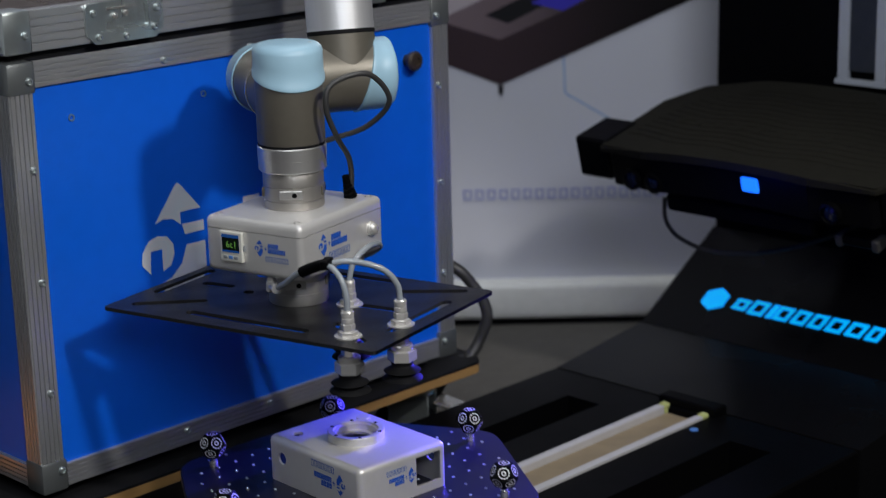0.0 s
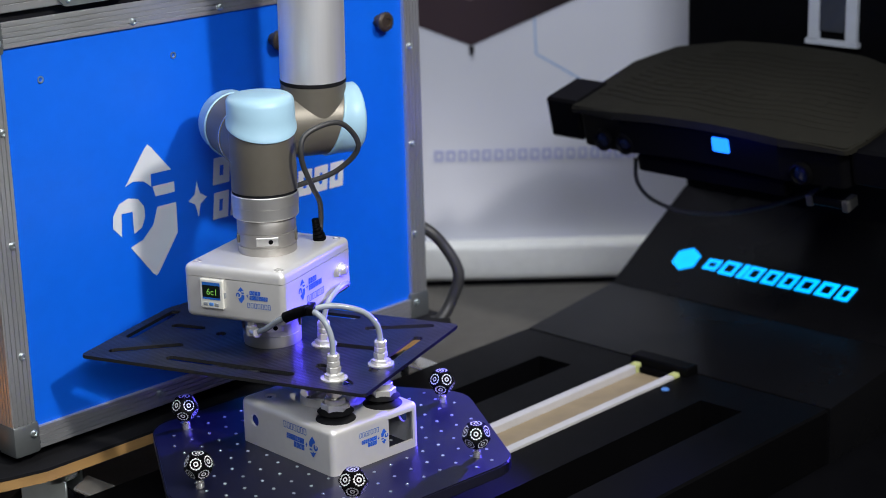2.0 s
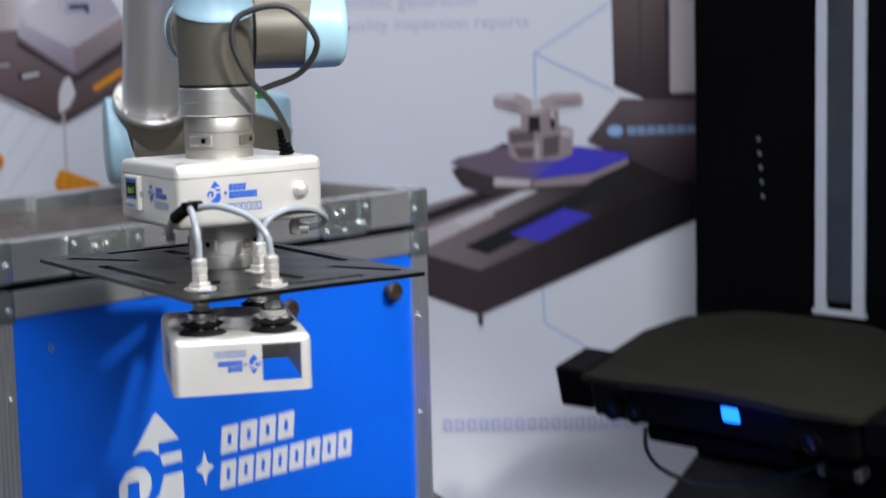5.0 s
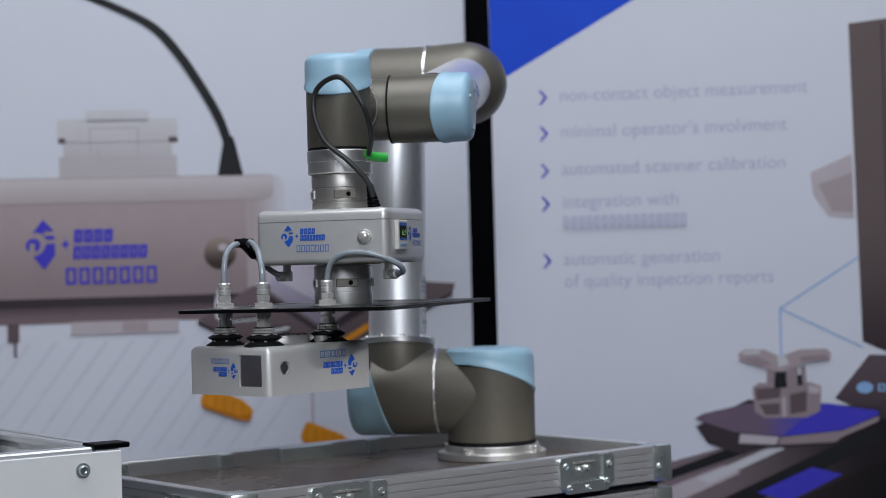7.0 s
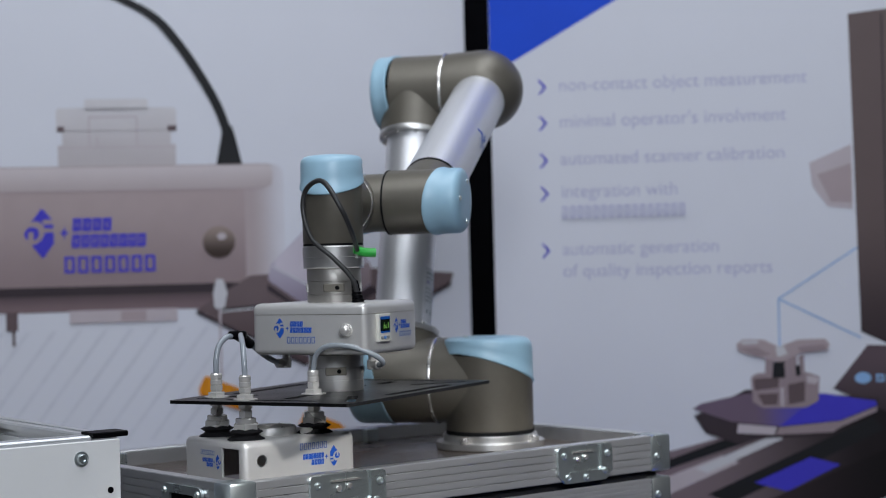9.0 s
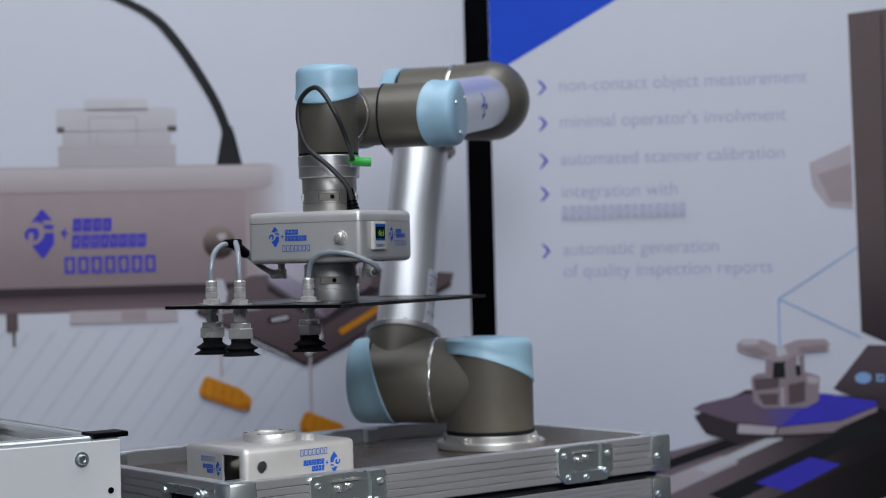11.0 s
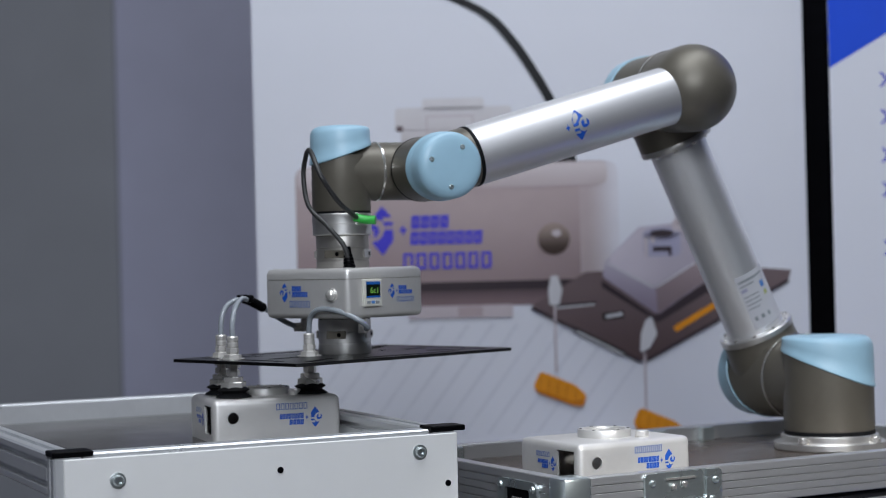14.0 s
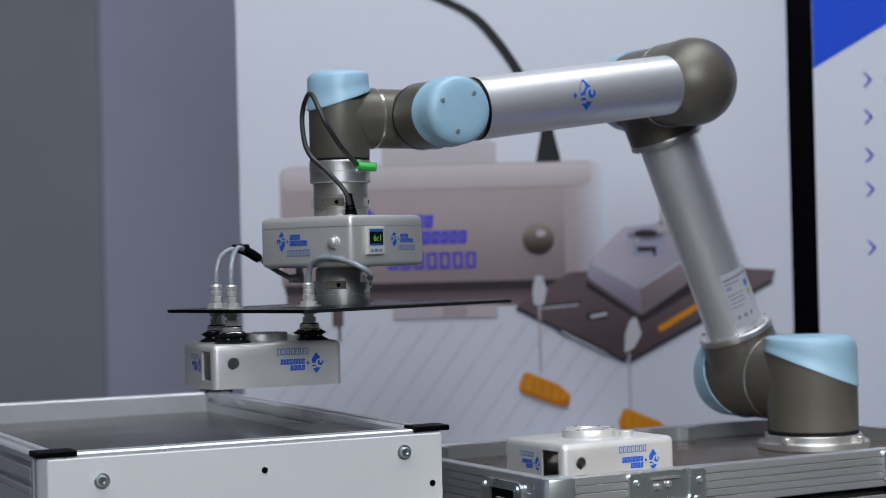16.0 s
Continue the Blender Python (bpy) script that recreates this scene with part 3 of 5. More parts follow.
def dolly():
    d = thing("wooden_dolly", "plywood dolly board with zinc castors under the flight case", "dolly", pose(0, 0, 0))
    out = rounded([(-0.045, -0.012), (0.02, -0.030), (CW + 0.02, -0.030), (CW + 0.04, 0.0), (CW + 0.04, CD + 0.03), (-0.045, CD + 0.03)], 0.02)
    part("board", prism(out, 0.138, 0.151, 0.001), WOOD, d, "plywood board with a pale layered edge")
    # black layer on the board puts the shadow gap under the case into colour
    part("mat", prism([(x, y) for x, y in out], 0.1512, 0.155), BLACK, d, "black layer for the shade over the board")
    part("spacer", rbox((0.03, 0.03, 0.155), (CW - 0.03, CD - 0.03, 0.170)), BLACK, d, "black rubber spacer")
    for x, y in ((0.07, 0.04), (CW - 0.05, 0.04), (0.07, CD - 0.05), (CW - 0.05, CD - 0.05)):
        k = part("castor", join(rod(0.030, 0.128, 0.138), lathe([(0.030, 0.128), (0.036, 0.120), (0.034, 0.112), (0.0, 0.110)], 24), rbox((-0.024, -0.030, 0.05), (-0.020, 0.030, 0.114), 0.001, 1), rbox((0.020, -0.030, 0.05), (0.024, 0.030, 0.114), 0.001, 1)), ZINC, d, "zinc castor fork", smooth=40, m=pose(x, y, 0, 0, 0, 30))
        part("wheel", moved(lathe([(0, -0.016), (0.046, -0.016), (0.050, -0.010), (0.050, 0.010), (0.046, 0.016), (0, 0.016)], 28), pose(0, 0.012, 0.0502, 0, 90, 0)), BLACK, k, "black rubber wheel", smooth=40)
        part("brake_pedal", moved(rbox((-0.020, -0.03, 0), (0.020, 0.02, 0.005), 0.002, 2), pose(0, -0.055, 0.095, 18, 0, 0)), STEEL, k, "steel brake pedal")


dolly()
cb = part("power_cable", hose([(0.60, 0.20, 0.30), (0.69, 0.10, 0.30), (0.715, 0.03, 0.285), (0.735, 0.005, 0.255), (0.745, -0.012, 0.215), (0.735, -0.005, 0.175), (0.715, 0.0, 0.150), (0.70, 0.02, 0.135), (0.66, 0.08, 0.03), (0.5, 0.1, 0.012)], 0.0085), CABLE, smooth=60)
tagged(cb, "thick black cable looping beside the flight case", "cable")

AMBER = mat("lit_amber_glass", (0.8, 0.3, 0.02), 0.3, emit=(1.0, 0.30, 0.02), power=2.2)


def floor_lamp():
    lamp = thing("amber_lamp", "small lit amber dome lamp standing on the carpet", "lamp", pose(-0.30, 0.50, 0.0))
    part("foot", lathe([(0, 0), (0.050, 0), (0.052, 0.004), (0.050, 0.014), (0.040, 0.018), (0, 0.018)], 28), BLACKP, lamp, "black plastic foot", smooth=40)
    part("dome", lathe([(0, 0.018), (0.038, 0.018), (0.038, 0.050), (0.034, 0.068), (0.022, 0.080), (0, 0.085)], 28), AMBER, lamp, "glowing amber dome", smooth=50)


floor_lamp()

# ---- aluminium tray table ----


def tray_table():
    w, d, zt, zd = 0.458, 0.770, 0.790, 0.761
    t = thing("tray_table", "white-fronted aluminium profile table with a sunken dark top", "table", pose(-0.552, 0.101, 0, 0, 0, -2.6))
    s = 0.030
    # upright posts
    for x, y in ((0, 0), (w - s, 0), (0, d - s), (w - s, d - s)):
        part("post", cut(rbox((x, y, 0.0), (x + s, y + s, zt - 0.004), 0.002, 1), [rbox((x - 0.01, y + 0.011, -0.1), (x + 0.006, y + 0.019, 1)), rbox((x + s - 0.006, y + 0.011, -0.1), (x + s + 0.01, y + 0.019, 1))]), PROFILE, t, "slotted aluminium post")
        part("end_cap", rbox((x - 0.001, y - 0.001, zt - 0.004), (x + s + 0.012, y + s + 0.001, zt + 0.002), 0.001, 1), BLACKP, t, "black plastic end cap")
    for z0, z1 in ((zt - 0.046, zt - 0.001), (zt - 0.30, zt - 0.27)):
        for y in (0.004, d - s):
            part("cross_rail", cut(rbox((s, y, z0), (w - s, y + s - 0.004, z1), 0.002, 1), [rbox((0, y + 0.008, z1 - 0.006), (w, y + 0.016, z1 + 0.02))]), PROFILE, t, "slotted aluminium rail")
        for x in (0, w - s):
            zs = [z0 + (z1 - z0) * 0.5] if z1 - z0 < 0.035 else [z0 + 0.012, z1 - 0.012]
            cs = [rbox((x - 0.01, -0.1, zc - 0.004), (x + 0.006, 1, zc + 0.004)) for zc in zs]
            cs.append(rbox((x + 0.011, -0.1, z1 - 0.006), (x + 0.019, 1, z1 + 0.02)))
            part("side_rail", cut(rbox((x, s, z0), (x + s, d - s, z1), 0.002, 1), cs), PROFILE, t, "slotted aluminium rail")
    part("table_top", rbox((s, s, zd - 0.012), (w - s, d - s, zd)), DECK, t, "dark glossy laminate top")
    part("front_sheet", rbox((0.010, -0.004, 0.40), (w, -0.0005, zt - 0.006), 0.001, 1), WHITEP, t, "white painted front sheet")
    for x, z in ((0.066, zt - 0.031), (0.411, zt - 0.025)):
        part("socket_screw", moved(lathe([(0.0085, 0), (0.0085, 0.001), (0.0062, 0.0015), (0.006, 0.004), (0.0048, 0.0055), (0.003, 0.0055), (0.0028, 0.003), (0, 0.003)], 18), pose(x, -0.004, z, 90, 0, 0)), ZINC, t, "button-head screw with washer", smooth=40)
    for x, z in ((0.245, zt - 0.033), (0.445, zt - 0.062)):
        part("plug", moved(rod(0.0035, 0, 0.0012, 0.0003, 14), pose(x, -0.004, z, 90, 0, 0)), BLACKP, t, "small black hole plug")
    return t


tray_table()

# ---- robot arm ----
ROOT = Vector((0.5571, 0.2132, 0.7106))
D1, LU, LF, OFU, OFF, D4, D5, D6 = 0.0924, 0.4391, 0.3917, 0.1312, 0.0296, 0.1219, 0.0932, 0.0806


def cap(r, z0, rise, h, turn=0.0, seg=36):
    """A domed end cap over +z whose lower edge is slanted: lowest at the angle turn."""
    bm = bmesh.new()
    rows = [(r + 0.0005, 0.0), (r + 0.0020, 0.001), (r + 0.0020, 0.005), (r + 0.0009, 0.007), (r + 0.0007, 0.35), (r + 0.0005, 0.72), (r - 0.0010, 0.84), (r - 0.0045, 0.93), (r - 0.010, 0.98), (r - 0.018, 1.0)]
    rings = []
    for rr, k in rows:
        ring = []
        for j in range(seg):
            a = 2 * math.pi * j / seg
            low = z0 - rise * math.cos(a - radians(turn))
            z = low + k if k < 0.01 else low + 0.008 + (h - low - 0.008) * k
            ring.append(bm.verts.new((rr * math.cos(a), rr * math.sin(a), z)))
        rings.append(ring)
    for a, b in zip(rings, rings[1:]):
        for j in range(seg):
            bm.faces.new((a[j], a[(j + 1) % seg], b[(j + 1) % seg], b[j]))
    bm.faces.new(rings[-1])
    return bm


YP, YM, XP, XM = along((0, 1, 0)), along((0, -1, 0)), along((1, 0, 0)), along((-1, 0, 0))


def cap_part(parent, m, r, z0, rise, h, turn):
    c = part("end_cap", cap(r, z0, rise, h, turn), CAPBLUE, parent, "pale blue plastic end cap", smooth=35, m=m)
    return c


arm = thing("robot_arm", "six-axis robot arm, taupe joints, silver tubes, pale blue caps", "robot arm", Matrix.Translation(ROOT))
# fixed base, standing on an adapter plate
base = part("base", lathe([(0, 0.0), (0.0745, 0.0), (0.0755, 0.001), (0.0755, 0.0085), (0.0745, 0.0095), (0.067, 0.0095), (0.0655, 0.0105), (0.0655, 0.0180), (0.0645, 0.0190), (0, 0.0190)], 48), COLLAR, arm, "silver base flange", smooth=35)
for k in range(4):
    a = radians(20 + 90 * k)
    part("bolt", lathe([(0.0075, 0), (0.0075, 0.007), (0.0065, 0.008), (0.0035, 0.008), (0.0035, 0.005), (0, 0.005)], 16), STEEL, base, "steel socket bolt", smooth=35, m=pose(0.069 * math.cos(a), 0.069 * math.sin(a), 0.0095))
part("base_ring", lathe([(0.0615, 0.0190), (0.0615, 0.0245), (0.0, 0.0245)], 48), BLACK, arm, "black seal ring", smooth=35)
tagged(part("arm_cable", hose([(0.60, 0.30, 0.72), (0.64, 0.285, 0.727), (0.665, 0.30, 0.737), (0.685, 0.33, 0.741), (0.70, 0.37, 0.735), (0.70, 0.42, 0.70), (0.70, 0.46, 0.45), (0.72, 0.5, 0.2), (0.72, 0.52, 0.012)], 0.006), IVORY, smooth=60), "cream cable leaving the robot base", "cable")

# shoulder: origin on the first axis at shoulder height; x out along the arm, -y towards the upper arm
sh = part("shoulder", join(lathe([(0, -D1 + 0.0245), (0.0605, -D1 + 0.0245), (0.0611, -D1 + 0.026), (0.0611, 0.036), (0, 0.036)], 48),
                           moved(lathe([(0, 0), (0.0595, 0.0), (0.0595, 0.0700), (0, 0.0700)], 48), YM)), TAUPE, arm, "taupe shoulder joint", smooth=35)
cap_part(sh, pose(0, 0, 0), 0.0611, 0.014, 0.025, 0.0605, 145)
part("seal_ring", moved(lathe([(0.0600, 0.0700), (0.0606, 0.0710), (0.0606, 0.0735), (0.0600, 0.0745), (0, 0.0745)], 48), YM), STEEL, sh, "bright seal ring", smooth=35)
part("cap_screw", moved(screw_head(0.004, 0.003), pose(0.012, -0.030, 0.0600)), ZINC, sh, smooth=35)

# upper arm: origin on the shoulder axis, x along the tube
ua = part("upper_arm", join(moved(lathe([(0, -0.0570), (0.0590, -0.0570), (0.0598, -0.055), (0.0598, 0.030), (0, 0.030)], 48), YM),
                            moved(lathe([(0, 0.0), (0.0560, 0.0), (0.0535, 0.035), (0.0510, 0.066), (0, 0.066)], 48), XP)), TAUPE, arm, "taupe shoulder housing of the upper arm", smooth=35)
part("elbow_housing", join(moved(lathe([(0, -0.056), (0.0550, -0.056), (0.0550, 0.030), (0, 0.030)], 48), Matrix.Translation((LU, 0, 0)) @ YM),
                           moved(lathe([(0, 0.0), (0.0525, 0.0), (0.0515, 0.035), (0.0510, 0.068), (0, 0.068)], 48), Matrix.Translation((LU, 0, 0)) @ XM)), TAUPE, ua, "taupe elbow housing", smooth=35)
part("tube", moved(lathe([(0.0405, 0.074), (0.0405, LU - 0.074), (0, LU - 0.074)], 48), XP), TUBE, ua, "brushed silver tube", smooth=35)
part("tube_flange", moved(lathe([(0, 0.066), (0.0525, 0.066), (0.0535, 0.067), (0.0535, 0.0735), (0.0515, 0.075), (0, 0.075)], 48), XP), COLLAR, ua, "silver tube flange", smooth=35)
part("tube_flange", moved(lathe([(0, LU - 0.076), (0.0515, LU - 0.076), (0.0520, LU - 0.075), (0.0520, LU - 0.069), (0.0515, LU - 0.068), (0, LU - 0.068)], 48), XP), COLLAR, ua, "silver tube flange", smooth=35)
fs0 = None
for m, rr in [(XP @ pose(0, 0, 0.075), 0.0475), (Matrix.Translation((LU - 0.0765, 0, 0)) @ XM, 0.0455)]:
    for k in range(10):
        a = 2 * math.pi * k / 10
        q = m @ pose(rr * math.cos(a), rr * math.sin(a), 0)
        if fs0 is None:
            fs0 = part("flange_screw", screw_head(0.003, 0.0024), STEEL, ua, "small steel screw", smooth=35, m=q)
        else:
            share("flange_screw", fs0, ua, q)
cap_part(ua, YM, 0.0598, 0.022, 0.019, 0.0640, 180)
cap_part(ua, Matrix.Translation((LU, 0, 0)) @ YM, 0.0550, 0.022, 0.012, 0.0600, 90)


def on_tube(x0, x1, a0, a1, r):
    """A patch of a sleeve round the x axis."""
    bm = bmesh.new()
    rows = []
    for k in range(9):
        a = radians(a0 + (a1 - a0) * k / 8)
        rows.append([bm.verts.new((x, r * math.cos(a), r * math.sin(a))) for x in (x0, x1)])
    for p, q in zip(rows, rows[1:]):
        bm.faces.new((p[0], p[1], q[1], q[0]))
    return bm


lb = part("type_plate", on_tube(0.082, 0.162, -30, 62, 0.0408), PGREY, ua, "pale silver type plate sticker", smooth=35)
for x0, x1, a0, a1, mt in ((0.152, 0.155, 28, 92, BUTTONGREY), (0.146, 0.148, 28, 60, BUTTONGREY), (0.138, 0.143, 28, 40, PLILAC), (0.134, 0.143, 72, 84, BUTTONBLUE), (0.122, 0.129, 74, 84, YELLOWP), (0.130, 0.1315, 28, 62, BUTTONGREY), (0.124, 0.1255, 28, 60, BUTTONGREY), (0.118, 0.1195, 28, 62, BUTTONGREY), (0.112, 0.1135, 28, 54, BUTTONGREY), (0.094, 0.100, 32, 38, BUTTONGREY), (0.094, 0.100, 46, 54, BUTTONGREY), (0.094, 0.100, 62, 68, BUTTONGREY)):
    part("plate_print", on_tube(x0, x1, a0 - 54, a1 - 54, 0.0411), mt, lb, "small printed block")

# forearm: origin on the elbow axis, x along the tube
fa = part("forearm", join(moved(lathe([(0.0, -0.058)] + [(0.0590 * math.sin(math.pi * k / 24), -0.0580 * math.cos(math.pi * k / 24)) for k in range(1, 13)] + [(0.0560, 0.052), (0, 0.052)], 48), YM),
                          moved(lathe([(0, 0.0), (0.0460, 0.0), (0.0405, 0.042), (0, 0.042)], 48), XP)), TAUPE, arm, "taupe elbow housing of the forearm", smooth=35)
part("wrist_housing", join(moved(lathe([(0, -0.042), (0.0415, -0.042), (0.0415, 0.043), (0, 0.043)], 48), Matrix.Translation((LF, 0, 0)) @ YM),
                           moved(lathe([(0, 0.0), (0.0400, 0.0), (0.0388, 0.048), (0, 0.048)], 48), Matrix.Translation((LF, 0, 0)) @ XM)), TAUPE, fa, "taupe wrist housing", smooth=35)
part("tube", moved(lathe([(0.0392, 0.034), (0.0392, LF - 0.053), (0, LF - 0.053)], 48), XP), TUBE, fa, "brushed silver tube", smooth=35)
part("black_ring", moved(lathe([(0.0390, LF - 0.053), (0.0396, LF - 0.0525), (0.0396, LF - 0.049), (0.0388, LF - 0.048), (0, LF - 0.048)], 48), XP), BLACK, fa, "black ring", smooth=35)
part("seal_ring", moved(lathe([(0.0565, 0.0520), (0.0572, 0.0530), (0.0572, 0.0560), (0.056, 0.057), (0, 0.057)], 48), YM), STEEL, fa, "bright seal ring", smooth=35)
cap_part(fa, Matrix.Translation((LF, 0, 0)) @ YP, 0.0415, 0.020, 0.012, 0.0560, 180)
for a in (0.7, 2.6, 4.4):
    part("cap_screw", screw_head(0.0035, 0.003), ZINC, fa, smooth=35, m=Matrix.Translation((LF, 0, 0)) @ YP @ pose(0.027 * math.cos(a), 0.027 * math.sin(a), 0.0545))
part("black_ring", moved(lathe([(0.0419, 0.043), (0.0419, 0.0455), (0, 0.0455)], 48), Matrix.Translation((LF, 0, 0)) @ YM), BLACK, fa, smooth=35)
EMB = part("printed_emblem", moved(poly(emblem(0.040), 0.0), wall_on((0.198, 0.0396, 0), (1, 0, 0), (0, 0, 1)) @ pose(0, 0, 0, 180, 0, 0)), INK, fa, "blue printed emblem")
for v in EMB.data.vertices:
    v.co.y = math.sqrt(max(0, 0.0396 ** 2 - v.co.z ** 2)) + 0.0002

# wrists: level, x out along the arm
w1 = part("wrist_joint", join(moved(lathe([(0, 0.0), (0.0375, 0.0), (0.0375, 0.0475), (0, 0.0475)], 48), YP),
                              moved(lathe([(0, -0.044), (0.0378, -0.044), (0.0378, 0.0445), (0, 0.0445)], 48), XP)), TAUPE, arm, "taupe wrist joint", smooth=35)
cap_part(w1, XM, 0.0378, 0.022, 0.010, 0.0560, 0)
part("seal_ring", moved(lathe([(0.0382, 0.0440), (0.0387, 0.0446), (0.0387, 0.0470), (0.038, 0.0476), (0, 0.0476)], 48), XP), STEEL, w1, "bright seal ring", smooth=35)
w2 = part("wrist_joint", join(lathe([(0, -0.0515), (0.0372, -0.0515), (0.0378, -0.050), (0.0378, 0.020), (0, 0.020)], 48),
                              moved(lathe([(0, 0.0), (0.0375, 0.0), (0.0375, 0.0465), (0, 0.0465)], 48), XM)), TAUPE, arm, "taupe wrist joint", smooth=35)
cap_part(w2, pose(0, 0, 0), 0.0382, 0.021, 0.013, 0.0590, 0)
part("cap_screw", moved(screw_head(0.0038, 0.003), pose(0.012, 0.022, 0.0558)), ZINC, w2, smooth=35)
part("black_ring", lathe([(0.0374, -0.0515), (0.0374, -0.0545), (0, -0.0545)], 48), BLACK, w2, smooth=35)
w3 = part("tool_flange", lathe([(0, -0.0545), (0.0376, -0.0545), (0.0385, -0.0555), (0.0385, -0.0680), (0.0380, -0.0685), (0.0380, -0.0810), (0.037, -0.0823), (0, -0.0823)], 48), COLLAR, arm, "turned silver tool flange", smooth=35)
part("flange_socket", rbox((0.030, -0.010, -0.070), (0.0395, 0.010, -0.058), 0.001, 1), COLLAR, w3, "flat connector seat")

# ---- vacuum gripper; origin on the plate's upper face under the tool axis ----
PX, PY, BL, BW, HB, HT, HF = 0.2495, 0.366, 0.162, 0.130, 0.0470, 0.1100, 0.1537
CUPS = ((-0.092, -0.129), (-0.032, -0.157), (0.006, -0.065))
grip = thing("vacuum_gripper", "silver vacuum gripper with slotted carbon plate and three suction cups", "gripper")


def slot(x0, y0, x1, y1, r=0.0065):
    d = Vector((x1 - x0, y1 - y0))
    a = math.atan2(d.y, d.x)
    pts = [(x1 + r * math.cos(a - math.pi / 2 + math.pi * k / 6), y1 + r * math.sin(a - math.pi / 2 + math.pi * k / 6)) for k in range(7)]
    pts += [(x0 + r * math.cos(a + math.pi / 2 + math.pi * k / 6), y0 + r * math.sin(a + math.pi / 2 + math.pi * k / 6)) for k in range(7)]
    return prism(pts, -0.02, 0.02)


slots = [(-0.097, -0.075, -0.097, 0.078), (0.106, -0.055, 0.106, 0.095), (-0.098, 0.155, -0.056, 0.095), (0.075, -0.089, 0.108, -0.152), (-0.048, 0.165, 0.048, 0.165), (-0.052, -0.158, 0.062, -0.158), (0.006, 0.103, 0.004, 0.135), (0.008, -0.062, 0.012, -0.130), (-0.060, -0.095, -0.100, -0.150), (0.060, 0.095, 0.100, 0.150), (-0.004, 0.068, -0.004, 0.0685)]
plate = cut(prism(rounded(rect(-PX / 2, -PY / 2, PX / 2, PY / 2), 0.006), -0.004, 0.0), [slot(*s) for s in slots])
part("plate", plate, CARBON, grip, "slotted black carbon-fibre plate")
low = part("lower_coupling", lathe([(0, 0.0), (0.0335, 0.0), (0.0340, 0.001), (0.0340, 0.013), (0.0332, 0.0135), (0.0332, 0.0145), (0.0340, 0.015), (0.0340, 0.027), (0.0332, 0.0275), (0.0332, 0.0285), (0.0340, 0.029), (0.0340, 0.044), (0.0310, 0.046), (0.0310, HB), (0, HB)], 48), COLLAR, grip, "turned silver quick coupling", smooth=35)
upp = part("upper_coupling", lathe([(0, HT), (0.0335, HT), (0.0340, HT + 0.001), (0.0340, HT + 0.009), (0.0332, HT + 0.0095), (0.0332, HT + 0.0105), (0.0340, HT + 0.011), (0.0340, HT + 0.0245), (0.0332, HT + 0.025), (0.0332, HT + 0.026), (0.0340, HT + 0.0265), (0.0340, HF - 0.002), (0.033, HF - 0.0005), (0, HF - 0.0005)], 48), COUPLE, grip, "turned silver quick coupling", smooth=35)
for pa, z in ((low, 0.019), (upp, HT + 0.012)):
    for a in (-150, -60, 30, 120):
        m = pose(0, 0, z, 0, 0, a)
        part("key_block", moved(rbox((0.0315, -0.013, 0.001), (0.0345, 0.013, 0.011), 0.0008, 1), m), TAUPE if a in (-60, 120) else COLLAR, pa, "milled locking block")
        part("lock_hole", moved(rod(0.0028, 0, 0.0004, 0.0001, 12), m @ pose(0.0346, 0.004, 0.006, 0, 90, 0)), BLACKP, pa)
part("housing", cut(rbox((-BL / 2, -BW / 2, HB), (BL / 2, BW / 2, HT + 0.02), 0.0075, 4), [rbox((-1, -1, HT - 0.0140), (1, 1, 1))]), SATIN, grip, "satin silver anodised housing", smooth=40)
# the lid carries the upper edge; the joint shows as a fine line
lidm = rbox((-BL / 2, -BW / 2, HB + 0.01), (BL / 2, BW / 2, HT), 0.0075, 4)
part("lid", cut(lidm, [rbox((-1, -1, 0), (1, 1, HT - 0.0132))]), SATIN, grip, "satin silver housing lid", smooth=40)
part("joint_seal", rbox((-BL / 2 + 0.0012, -BW / 2 + 0.0012, HB + 0.02), (BL / 2 - 0.0012, BW / 2 - 0.0012, HT - 0.010), 0.006, 3), INNER, grip, "dark joint line")
for sx, sy in ((-1, -1), (1, -1), (-1, 1), (1, 1)):
    part("lid_screw", moved(lathe([(0.005, -0.001), (0.005, 0.0006), (0.003, 0.0008), (0.0028, -0.0005), (0, -0.0005)], 14), pose(sx * (BL / 2 - 0.012), sy * (BW / 2 - 0.012), HT)), COLLAR, grip, smooth=35)
faces = {"front": wall_on((0, -BW / 2, 0), (1, 0, 0), (0, 0, 1)), "back": wall_on((0, BW / 2, 0), (-1, 0, 0), (0, 0, 1)), "west": wall_on((-BL / 2, 0, 0), (0, -1, 0), (0, 0, 1)), "east": wall_on((BL / 2, 0, 0), (0, 1, 0), (0, 0, 1))}


def marks(ex, ez, s):
    """Emblem, two rows of lettering blocks, and the third row in grey."""
    a = [[(x + ex, y + ez) for x, y in ring] for ring in emblem(0.025 * s)]
    b = hollow(ex + 0.0145 * s, ez + 0.002 * s, 0.019 * s, 0.0065 * s, 4, 0.0018 * s, 0.14, 0.1) + hollow(ex + 0.0145 * s, ez - 0.0055 * s, 0.031 * s, 0.0065 * s, 8, 0.0015 * s, 0.14, 0.1)
    return a, b, hollow(ex + 0.010 * s, ez - 0.0185 * s, 0.041 * s, 0.0080 * s, 7, 0.0009 * s, 0.22)


